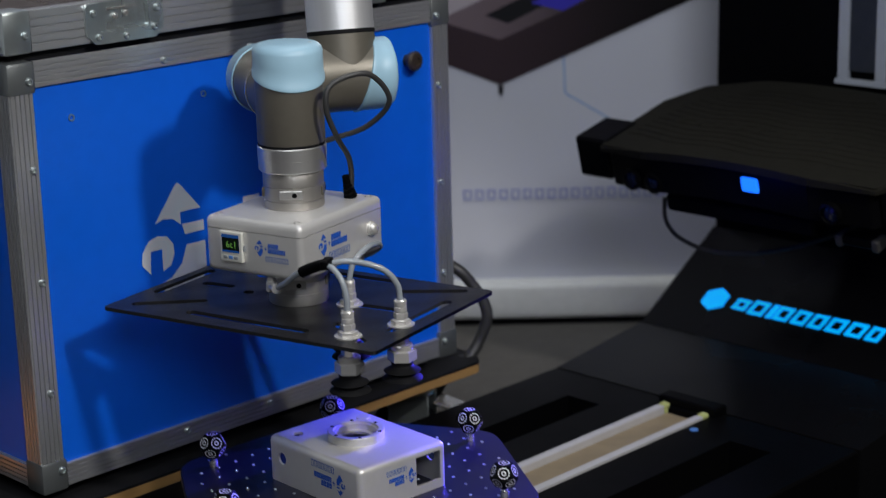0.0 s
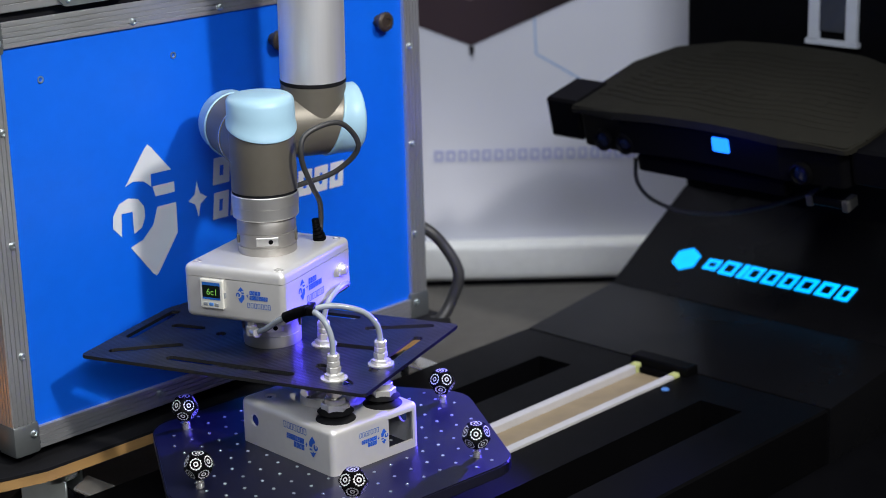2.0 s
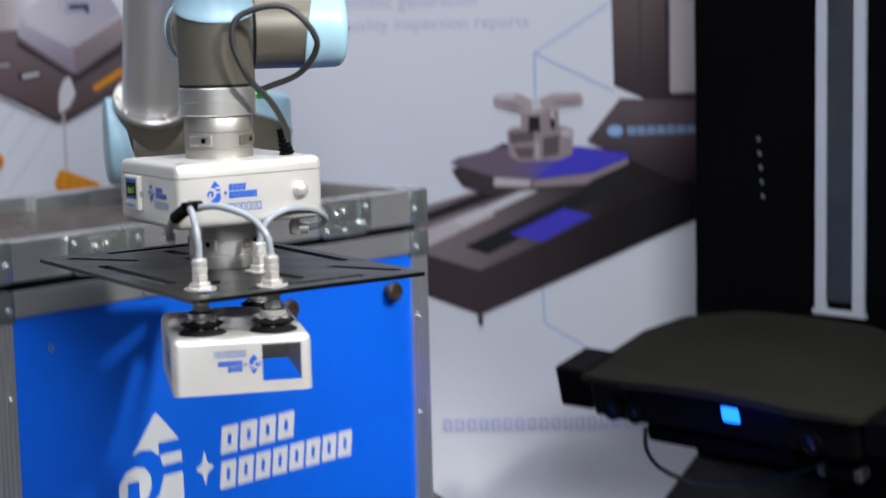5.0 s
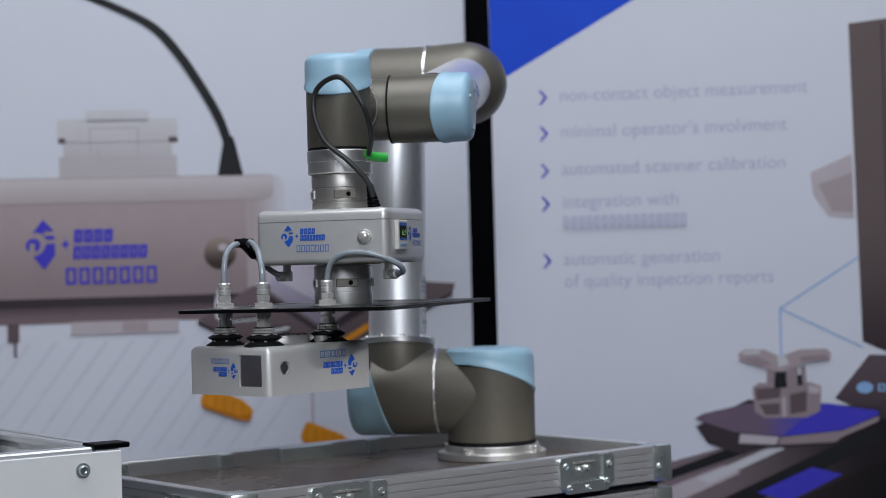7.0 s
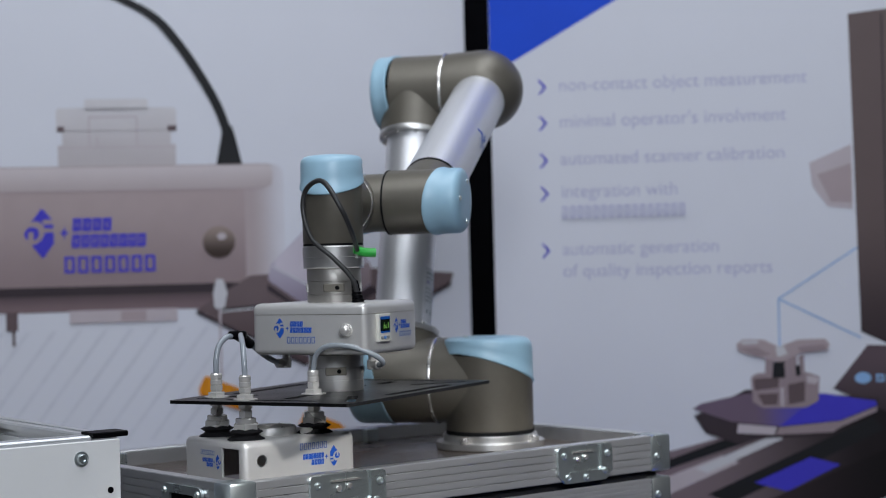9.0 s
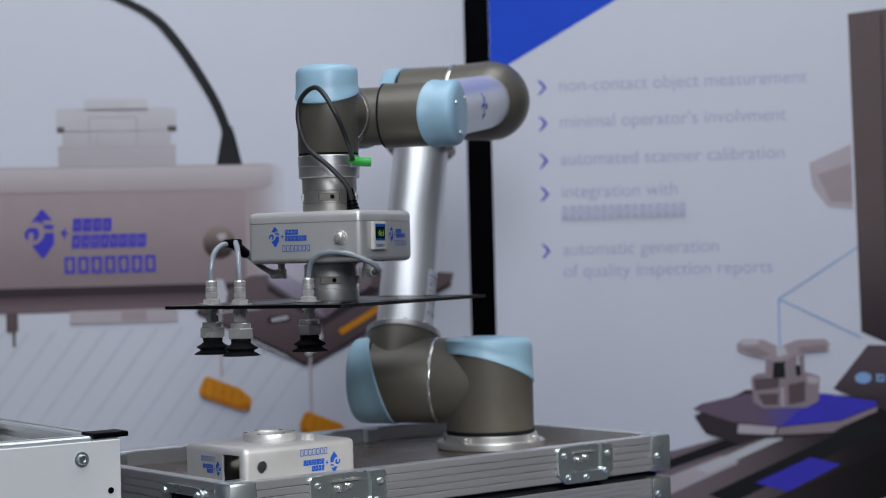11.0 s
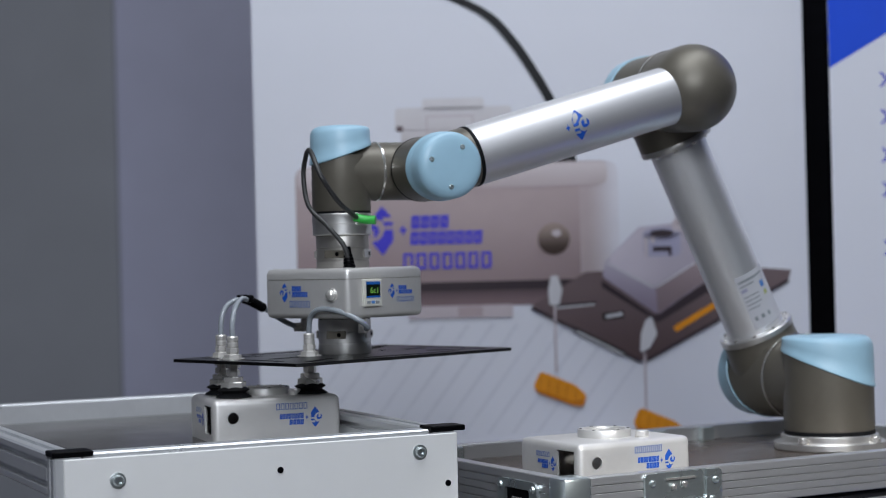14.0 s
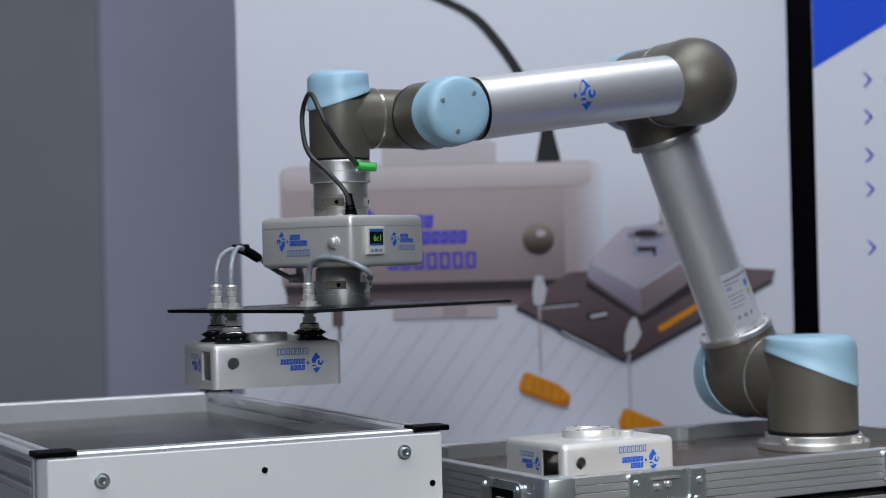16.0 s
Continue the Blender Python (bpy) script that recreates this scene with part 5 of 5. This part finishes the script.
def banner(label, origin, right, s0, s1):
    b = thing("roll_up_banner", label, "banner", wall_on((*origin, 0), (*right, 0), (0, 0, 1)), "roll-up banners behind the stand")
    part("sheet", rbox((s0, 0.062, -0.003), (s1, 2.05, 0.0)), BANNER, b, "white printed banner film")
    part("cassette", rbox((s0 - 0.01, 0.010, -0.09), (s1 + 0.01, 0.078, 0.035), 0.012, 3), BANNERBASE, b, "pale aluminium cassette", smooth=40)
    part("foot", rbox((s0 + 0.02, 0.0, -0.08), (s1 - 0.02, 0.011, 0.03)), BLACKP, b, "black foot strip")
    part("top_rail", rbox((s0, 2.045, -0.012), (s1, 2.065, 0.006), 0.003, 1), PROFILE, b, "silver top rail")
    return b


def prints(b, rows):
    for i, (shape, mt, label) in enumerate(rows):
        for ring in shape:
            part("printed_shape", poly([ring], 0.0003 + 0.00014 * i), mt, b, label)


one = banner("white roll-up banner printed with an enlarged vacuum gripper", (0.500, 1.165), (0.8792, -0.4764), -0.363, 0.637)
hatch = [[(-0.36 + 0.045 * k, 0.66), (-0.352 + 0.045 * k, 0.66), (-0.202 + 0.045 * k, 0.86), (-0.212 + 0.045 * k, 0.86)] for k in range(14)]
bigbox = rounded(rect(-0.290, 0.925, 0.288, 1.152), 0.022)
cable_l = spline([(-0.05, 1.478, 0), (0.056, 1.428, 0), (0.108, 1.376, 0), (0.156, 1.302, 0), (0.184, 1.247, 0), (0.198, 1.20, 0)], 6)
cab = [[(a.x - 0.0075, a.y - 0.004), (a.x + 0.0075, a.y + 0.004), (c.x + 0.0075, c.y + 0.004), (c.x - 0.0075, c.y - 0.004)] for a, c in zip(cable_l, cable_l[1:])]
em = [[(x - 0.134, y + 1.034) for x, y in ring] for ring in emblem(0.088)]
def diag(x0, y0, x1, y1, w):
    """A thin printed line from one point to another."""
    d = Vector((x1 - x0, y1 - y0)).normalized() * w / 2
    return [(x0 - d.y, y0 + d.x), (x1 - d.y, y1 + d.x), (x1 + d.y, y1 - d.x), (x0 + d.y, y0 - d.x)]


pads = [rounded([(x + px, y + py) for px, py in ((-0.049, 0.004), (-0.037, 0.031), (0.026, 0.004), (0.046, -0.014), (0.041, -0.036), (0.020, -0.033), (-0.044, -0.008))], 0.010) for x, y in ((0.183, 0.742), (0.362, 0.672))]
padlow = [[(x + px, y + py) for px, py in ((-0.047, -0.001), (0.022, -0.026), (0.043, -0.020), (0.041, -0.034), (0.020, -0.031), (-0.043, -0.008))] for x, y in ((0.183, 0.742), (0.362, 0.672))]
padline = [diag(x - 0.036 + 0.016 * k, y + 0.024 - 0.007 * k, x - 0.040 + 0.016 * k, y - 0.006 - 0.006 * k, 0.0022) for x, y in ((0.183, 0.742), (0.362, 0.672)) for k in range(5)]
prints(one, [
    (hatch, PHATCH, "pale printed hatching"),
    ([rect(-0.104, 1.150, 0.104, 1.190), rect(-0.096, 1.190, 0.096, 1.216), rounded(rect(-0.106, 1.214, 0.106, 1.256), 0.008), rounded(rect(-0.056, 1.250, 0.056, 1.272), 0.006)], GCOUP, "printed pale coupling"),
    ([rect(-0.104, 1.184, 0.104, 1.187), rect(-0.050, 1.187, -0.047, 1.240), rect(0.034, 1.187, 0.037, 1.240), rect(-0.050, 1.238, 0.037, 1.241), rect(-0.036, 1.187, -0.033, 1.206)], PMAUVE2, "printed coupling joints"),
    ([rect(-0.104, 1.213, -0.092, 1.223), rect(0.090, 1.213, 0.106, 1.223)], PBROWN, "printed locking notch"),
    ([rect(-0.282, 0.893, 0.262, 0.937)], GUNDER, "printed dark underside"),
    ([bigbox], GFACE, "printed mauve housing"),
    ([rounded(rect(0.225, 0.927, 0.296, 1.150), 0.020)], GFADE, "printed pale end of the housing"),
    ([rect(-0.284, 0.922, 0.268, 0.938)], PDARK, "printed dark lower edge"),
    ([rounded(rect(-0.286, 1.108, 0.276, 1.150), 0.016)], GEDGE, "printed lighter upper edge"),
    ([rect(-0.275, 1.1065, 0.262, 1.1090)], PWALM, "printed lid joint"),
    (cab, PBLACK, "printed black cable"),
    ([[(0.176, 1.152), (0.222, 1.152), (0.210, 1.205), (0.205, 1.222), (0.190, 1.222), (0.186, 1.205)]], PBLACK, "printed black cable boot"),
    (em + hollow(-0.082, 1.036, 0.070, 0.024, 4, 0.0068, 0.12, 0.08) + hollow(-0.084, 1.007, 0.132, 0.024, 8, 0.0062, 0.12, 0.08), PBLUE, "printed blue emblem"),
    (hollow(-0.097, 0.962, 0.165, 0.030, 7, 0.0050, 0.22), PBLUE, "printed thin lettering blocks"),
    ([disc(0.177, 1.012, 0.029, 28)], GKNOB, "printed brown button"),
    ([disc(0.182, 1.022, 0.0085, 16, 0.0065)], PMAUVE2, "printed button highlight"),
    ([rect(-0.200, 0.862, -0.180, 0.895), rect(-0.190, 0.835, -0.185, 0.862)], PBROWN, "printed brown stud"),
    ([rect(-0.09, 0.872, 0.10, 0.895)], PMAUVE2, "printed lower coupling"),
    ([rect(0.000, 0.874, 0.045, 0.893)], PWALM, "printed lower coupling shade"),
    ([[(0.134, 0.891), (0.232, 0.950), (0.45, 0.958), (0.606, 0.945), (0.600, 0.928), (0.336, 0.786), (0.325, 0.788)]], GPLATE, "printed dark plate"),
    ([diag(0.134, 0.887, 0.330, 0.785, 0.006), diag(0.336, 0.785, 0.600, 0.926, 0.006)], PDARK, "printed plate edge"),
    ([diag(0.175, 0.888, 0.250, 0.893, 0.007), diag(0.262, 0.868, 0.300, 0.872, 0.013), diag(0.210, 0.846, 0.300, 0.800, 0.010)], PBLACK, "printed plate slots"),
    ([diag(0.178, 0.886, 0.248, 0.891, 0.0030), diag(0.268, 0.868, 0.298, 0.873, 0.006), diag(0.214, 0.843, 0.298, 0.799, 0.0035)], PGREY, "printed gleam in the slots"),
    ([diag(0.392, 0.842, 0.478, 0.892, 0.011)], PORANGE, "printed orange gleam"),
    ([[(0.355, 0.868), (0.450, 0.925), (0.470, 0.918), (0.362, 0.855), (0.262, 0.922), (0.262, 0.934)]], PDARK, "printed shade under the small housing"),
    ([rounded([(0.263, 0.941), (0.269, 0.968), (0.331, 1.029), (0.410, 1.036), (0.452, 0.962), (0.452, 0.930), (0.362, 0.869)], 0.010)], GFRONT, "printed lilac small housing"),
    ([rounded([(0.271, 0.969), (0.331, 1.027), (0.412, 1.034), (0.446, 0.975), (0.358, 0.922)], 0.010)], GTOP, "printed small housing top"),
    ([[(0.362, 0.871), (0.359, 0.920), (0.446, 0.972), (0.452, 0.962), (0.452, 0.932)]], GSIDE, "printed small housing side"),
    ([diag(0.272, 0.966, 0.356, 0.919, 0.0035), diag(0.360, 0.919, 0.445, 0.970, 0.0030)], PGREY, "printed bright edge"),
    ([rounded(rect(0.338, 0.975, 0.406, 1.018), 0.012), disc(0.372, 1.016, 0.034, 24, 0.012)], PLILAC, "printed small coupling"),
    ([disc(0.372, 1.017, 0.022, 20, 0.007), rect(0.356, 0.984, 0.384, 0.993), rect(0.384, 0.976, 0.390, 0.993)], PDARK, "printed dark coupling keyway"),
    ([rect(0.340, 0.975, 0.347, 1.010), rect(0.352, 1.000, 0.360, 1.010)], PMAUVE2, "printed coupling gleam"),
    ([rect(0.398, 1.030, 0.405, 1.085), rounded(rect(0.392, 1.020, 0.412, 1.040), 0.004)], PMAUVE2, "printed post"),
    ([rect(0.1735, 0.770, 0.1775, 0.90), rect(0.3345, 0.690, 0.3385, 0.80)], PMAUVE2, "printed rods"),
    ([rounded([(0.166, 0.892), (0.184, 0.892), (0.190, 0.920), (0.182, 0.945), (0.170, 0.945), (0.164, 0.920)], 0.004), rounded([(0.328, 0.800), (0.346, 0.810), (0.360, 0.835), (0.350, 0.868), (0.338, 0.858), (0.330, 0.835)], 0.004)], PGREY, "printed white clips"),
    (pads, PORANGE, "printed orange pads"),
    (padlow + padline, PADLOW, "printed darker folds of the pads"),
])

two = banner("white roll-up banner with blue corner, feature list and printed scanner", (1.2115, 0.4473), (0.6891, -0.7247), -0.339, 0.570)


def chevron(x, y, s):
    return [(x, y - s), (x + 0.35 * s, y - s), (x + 1.25 * s, y), (x + 0.35 * s, y + s), (x, y + s), (x + 0.8 * s, y)]


lines = []
for (xa, ya), (xb, yb) in (((0.148, 0.889), (0.148, 0.80)), ((0.148, 0.889), (0.285, 0.82)), ((0.148, 0.889), (0.30, 0.985)), ((0.155, 0.50), (0.158, 0.415)), ((0.158, 0.415), (0.24, 0.365))):
    d = Vector((xb - xa, yb - ya)).normalized() * 0.0014
    lines.append([(xa - d.y, ya + d.x), (xb - d.y, yb + d.x), (xb + d.y, yb - d.x), (xa + d.y, ya - d.x)])
def workpiece(x, y):
    """The place of a printed detail of the cast workpiece."""
    return 0.075 + x * 0.00057, 0.822 - y * 0.00053


def patch(*pts):
    return [workpiece(px, py) for px, py in pts]


prints(two, [
    ([[(-0.3385, 1.290), (-0.121, 1.411), (0.22, 1.60), (0.569, 1.80), (0.569, 2.04), (-0.3385, 2.04)]], PROYAL, "printed royal blue corner"),
    ([chevron(-0.256, z, 0.0125) for z in (1.266, 1.203, 1.138, 1.080, 0.981)], PBLUE, "printed blue chevrons"),
    (lines, PSKY, "printed thin hexagon lines"),
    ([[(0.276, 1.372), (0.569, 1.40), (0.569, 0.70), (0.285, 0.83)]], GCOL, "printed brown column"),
    ([[(0.382, 1.38), (0.43, 1.385), (0.43, 0.815), (0.382, 0.815)]], PMAUVE2, "printed pale guide"),
    ([[(0.374, 1.38), (0.382, 1.38), (0.382, 0.815), (0.374, 0.815)], [(0.330, 1.37), (0.333, 1.37), (0.333, 0.84), (0.330, 0.84)]], PDARK, "printed column grooves"),
    ([[(0.205, 1.12), (0.276, 1.15), (0.276, 1.04), (0.235, 1.045), (0.21, 1.08)]], PMAUVE2, "printed scanner head"),
    ([[(0.218, 1.10), (0.276, 1.118), (0.276, 1.05), (0.240, 1.052)]], PWALM, "printed scanner head face"),
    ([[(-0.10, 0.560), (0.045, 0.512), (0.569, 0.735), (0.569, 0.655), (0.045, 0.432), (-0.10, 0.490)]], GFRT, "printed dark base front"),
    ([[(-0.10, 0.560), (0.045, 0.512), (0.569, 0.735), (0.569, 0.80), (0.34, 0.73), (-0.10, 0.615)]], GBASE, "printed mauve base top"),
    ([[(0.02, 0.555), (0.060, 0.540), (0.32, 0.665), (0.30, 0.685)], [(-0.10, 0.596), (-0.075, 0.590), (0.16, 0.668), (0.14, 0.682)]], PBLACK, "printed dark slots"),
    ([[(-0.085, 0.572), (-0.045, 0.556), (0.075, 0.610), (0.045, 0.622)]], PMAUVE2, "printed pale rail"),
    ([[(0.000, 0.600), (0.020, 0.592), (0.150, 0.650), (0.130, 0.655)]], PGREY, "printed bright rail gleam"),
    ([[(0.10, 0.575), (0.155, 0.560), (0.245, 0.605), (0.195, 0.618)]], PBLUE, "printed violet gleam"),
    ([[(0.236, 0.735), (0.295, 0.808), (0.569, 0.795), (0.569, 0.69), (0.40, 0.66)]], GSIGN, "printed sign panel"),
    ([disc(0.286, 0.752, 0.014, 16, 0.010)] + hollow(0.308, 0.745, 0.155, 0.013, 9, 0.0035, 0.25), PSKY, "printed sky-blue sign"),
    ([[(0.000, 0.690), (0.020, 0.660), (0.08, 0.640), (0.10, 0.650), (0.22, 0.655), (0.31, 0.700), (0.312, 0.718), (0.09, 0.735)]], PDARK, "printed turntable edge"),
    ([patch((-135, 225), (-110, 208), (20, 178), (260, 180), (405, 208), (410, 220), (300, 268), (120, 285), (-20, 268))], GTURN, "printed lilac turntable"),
    ([patch((120, 285), (150, 262), (240, 182), (405, 206), (410, 220), (300, 268))], PBLUE, "printed violet turntable gleam"),
    ([patch((0, 275), (115, 287), (105, 312), (-5, 305))], PMAUVE2, "printed pale facet"),
    ([patch((120, 288), (300, 270), (410, 224), (408, 240), (300, 290), (280, 305), (110, 312))], PPLUM, "printed turntable side"),
    ([patch((40, 125), (60, 112), (210, 112), (243, 125), (238, 205), (200, 225), (75, 225), (45, 205))], PPLUM, "printed casting base"),
    ([patch((48, 130), (125, 126), (120, 160), (52, 168)), patch((150, 150), (200, 140), (198, 205), (150, 215)), patch((60, 180), (120, 178), (118, 214), (76, 216))], PBROWN, "printed casting facets"),
    ([patch((205, 120), (240, 128), (236, 150), (206, 146)), patch((128, 160), (136, 160), (136, 222), (128, 222))], PMAUVE2, "printed casting gleam"),
    ([patch((85, 60), (110, 55), (118, 128), (82, 128)), patch((130, 55), (175, 50), (180, 128), (140, 128)), patch((182, 60), (198, 55), (200, 122), (186, 122))], PPLUM, "printed casting legs"),
    ([patch((108, 78), (140, 70), (142, 128), (104, 128)), patch((172, 90), (186, 86), (188, 122), (174, 122))], PBLACK, "printed dark gaps"),
    ([rounded(patch((0, 15), (20, 2), (80, 4), (125, 28), (180, 6), (262, 4), (276, 22), (268, 42), (190, 50), (130, 78), (60, 60), (4, 40)), 0.004)], PWALM, "printed casting top"),
    ([patch((10, 30), (60, 28), (100, 52), (60, 58)), patch((180, 30), (260, 22), (266, 40), (190, 48))], PPLUM, "printed casting top shade"),
    ([patch((115, 30), (140, 25), (150, 52), (120, 62)), patch((14, 8), (64, 6), (66, 16), (16, 18))], PGREY, "printed casting highlight"),
    ([[(0.040, 0.432), (0.050, 0.432), (0.048, 0.415), (0.042, 0.415)]], PBLACK, "printed foot"),
    (hollow(-0.025, 0.226, 0.47, 0.019, 22, 0.0032, 0.3), PURL, "printed lettering blocks"),
    (hollow(-0.218, 1.036, 0.215, 0.022, 16, 0.0030, 0.3), PTEXT, "printed lettering blocks"),
])
for text, z in (("non-contact object measurement", 1.258), ("minimal operator's involvment", 1.195), ("automated scanner calibration", 1.130), ("integration with", 1.073), ("automatic generation", 0.973), ("of quality inspection reports", 0.935)):
    writing("printed_text", text, 0.0315, PTEXT, two, pose(-0.220, z, 0.0004), "pale grey printed feature text")

# ---- motion ----
TOOL = ((0, 0.216, -0.220, 0.398, 13.4), (0.5, 0.235, -0.199, 0.359, 17.9), (1.0, 0.238, -0.194, 0.337, 18.6), (1.5, 0.239, -0.190, 0.293, 19.2), (1.7, 0.240, -0.188, 0.290, 19.2), (2.6, 0.240, -0.188, 0.290, 19.2), (3.0, 0.240, -0.192, 0.331, 18.6), (3.5, 0.239, -0.194, 0.356, 18.0), (4.0, 0.213, -0.224, 0.392, 13.5), (4.5, 0.144, -0.287, 0.524, 1.9), (5.0, 0.085, -0.307, 0.723, -11.8), (5.2, 0.071, -0.299, 0.804, -16.7), (6.2, 0.105, -0.140, 0.930, -43), (7.3, 0.198, 0.071, 0.938, -61.7), (7.5, 0.225, 0.111, 0.927, -64.1), (8.0, 0.236, 0.125, 0.915, -66.0), (8.5, 0.237, 0.126, 0.862, -66.0), (9.0, 0.237, 0.127, 0.814, -66.0), (9.2, 0.237, 0.127, 0.810, -66.0), (9.7, 0.237, 0.127, 0.810, -66.0), (10.4, 0.237, 0.127, 0.880, -66.0), (10.9, 0.236, 0.128, 0.925, -66.0), (11.3, 0.220, 0.137, 0.930, -66.9), (11.5, 0.185, 0.147, 0.942, -66.9), (12.0, 0.014, 0.233, 0.956, -68.4), (12.5, -0.075, 0.370, 0.932, -71.8), (13.0, -0.082, 0.398, 0.920, -73.7), (13.5, -0.083, 0.397, 0.875, -73.8), (14.0, -0.083, 0.397, 0.862, -73.8), (14.2, -0.083, 0.397, 0.861, -73.8), (14.6, -0.083, 0.397, 0.861, -73.8), (15.0, -0.083, 0.397, 0.892, -73.7), (15.5, -0.083, 0.398, 0.924, -73.7), (16.0, -0.092, 0.333, 0.926, -70.7))


def glide(rows, t):
    """Monotone cubic between the rows."""
    k = max(i for i in range(len(rows) - 1) if rows[i][0] <= t + 1e-9)
    a, b = rows[k], rows[k + 1]
    h = b[0] - a[0]
    w = min(1, max(0, (t - a[0]) / h))
    out = []
    for j in range(1, len(a)):
        def slope(i):
            if i == 0 or i == len(rows) - 1:
                return 0.0
            s0 = (rows[i][j] - rows[i - 1][j]) / (rows[i][0] - rows[i - 1][0])
            s1 = (rows[i + 1][j] - rows[i][j]) / (rows[i + 1][0] - rows[i][0])
            return 0.0 if s0 * s1 <= 0 else 2 * s0 * s1 / (s0 + s1)
        m0, m1 = slope(k) * h, slope(k + 1) * h
        out.append((2 * w ** 3 - 3 * w * w + 1) * a[j] + (w ** 3 - 2 * w * w + w) * m0 + (3 * w * w - 2 * w ** 3) * b[j] + (w ** 3 - w * w) * m1)
    return out


def axes(x, y, z, o):
    return Matrix(((x.x, y.x, z.x, o.x), (x.y, y.y, z.y, o.y), (x.z, y.z, z.z, o.z), (0, 0, 0, 1)))


def arm_pose(x, y, z, yaw):
    """Poses of the arm's links, in the arm's space, for the tool held upright over a place."""
    up = Vector((0, 0, 1))
    p5 = Vector((x, y, z + HF + D6)) - ROOT
    r2 = p5.x ** 2 + p5.y ** 2
    r = math.sqrt(r2 - D4 ** 2)
    u = Vector(((p5.x * r - p5.y * D4) / r2, (p5.y * r + p5.x * D4) / r2, 0))
    side = Vector((u.y, -u.x, 0))
    rr, h = r - D5, p5.z - D1
    c = (rr * rr + h * h - LU ** 2 - LF ** 2) / (2 * LU * LF)
    bend = math.acos(max(-1, min(1, c)))
    a1 = math.atan2(h, rr) + math.atan2(LF * math.sin(bend), LU + LF * math.cos(bend))
    a2 = a1 - bend
    s0 = up * D1
    du, df = u * math.cos(a1) + up * math.sin(a1), u * math.cos(a2) + up * math.sin(a2)
    nu, nf = up * math.cos(a1) - u * math.sin(a1), up * math.cos(a2) - u * math.sin(a2)
    e0 = s0 + du * LU
    w0 = e0 + df * LF
    return {"shoulder": axes(u, -side, up, s0), "upper": axes(du, -side, nu, s0 + side * OFU), "fore": axes(df, -side, nf, e0 + side * OFF),
            "w1": axes(u, -side, up, w0 + side * D4), "w2": axes(u, -side, up, p5), "w3": Matrix.Translation(p5) @ pose(0, 0, 0, 0, 0, yaw)}


DROP_A = ((0, -0.100), (2.6, -0.100), (2.9, -0.0945), (8.7, -0.0945), (9.2, -0.103), (16.1, -0.103))
DROP_B = ((0, -0.100), (14.5, -0.100), (14.8, -0.0945), (16.1, -0.0945))


def motions():
    times = [i * 0.1 for i in range(161)]
    tool = {t: glide(TOOL, t) for t in times}
    links = {t: arm_pose(*tool[t]) for t in times}
    for ob, key in ((sh, "shoulder"), (ua, "upper"), (fa, "fore"), (w1, "w1"), (w2, "w2"), (w3, "w3")):
        walk(ob, [(t, links[t][key]) for t in times])
    hold = {t: pose(tool[t][0], tool[t][1], tool[t][2], 0, 0, tool[t][3]) for t in times}
    walk(grip, [(t, hold[t]) for t in times])

    def at(t, drop, x=-0.041, y=-0.093, turn=67.9):
        q = glide(TOOL, t)
        return pose(q[0], q[1], q[2], 0, 0, q[3]) @ pose(x, y, glide(drop, t)[0], 0, 0, turn)
    rest_a, end_a, rest_b = at(2.6, DROP_A), at(9.2, DROP_A), at(14.5, DROP_B, -0.046, -0.098, 66)
    walk(piece_a, [(t, rest_a if t <= 2.6 else at(t, DROP_A) if t < 9.2 else end_a) for t in times])
    walk(piece_b, [(t, rest_b if t <= 14.5 else at(t, DROP_B, -0.046, -0.098, 66)) for t in times])
    for cp, cx, cy in cup_parts:
        walk(cp, [(t, pose(cx, cy, z)) for t, z in ((0, -0.060), (1.3, -0.060), (1.6, -0.0465), (2.6, -0.0465), (2.9, -0.041), (8.7, -0.041), (9.2, -0.0495), (9.5, -0.0495), (9.9, -0.060), (13.6, -0.060), (14.0, -0.0465), (14.5, -0.0465), (14.8, -0.041), (16.0, -0.041))])


motions()
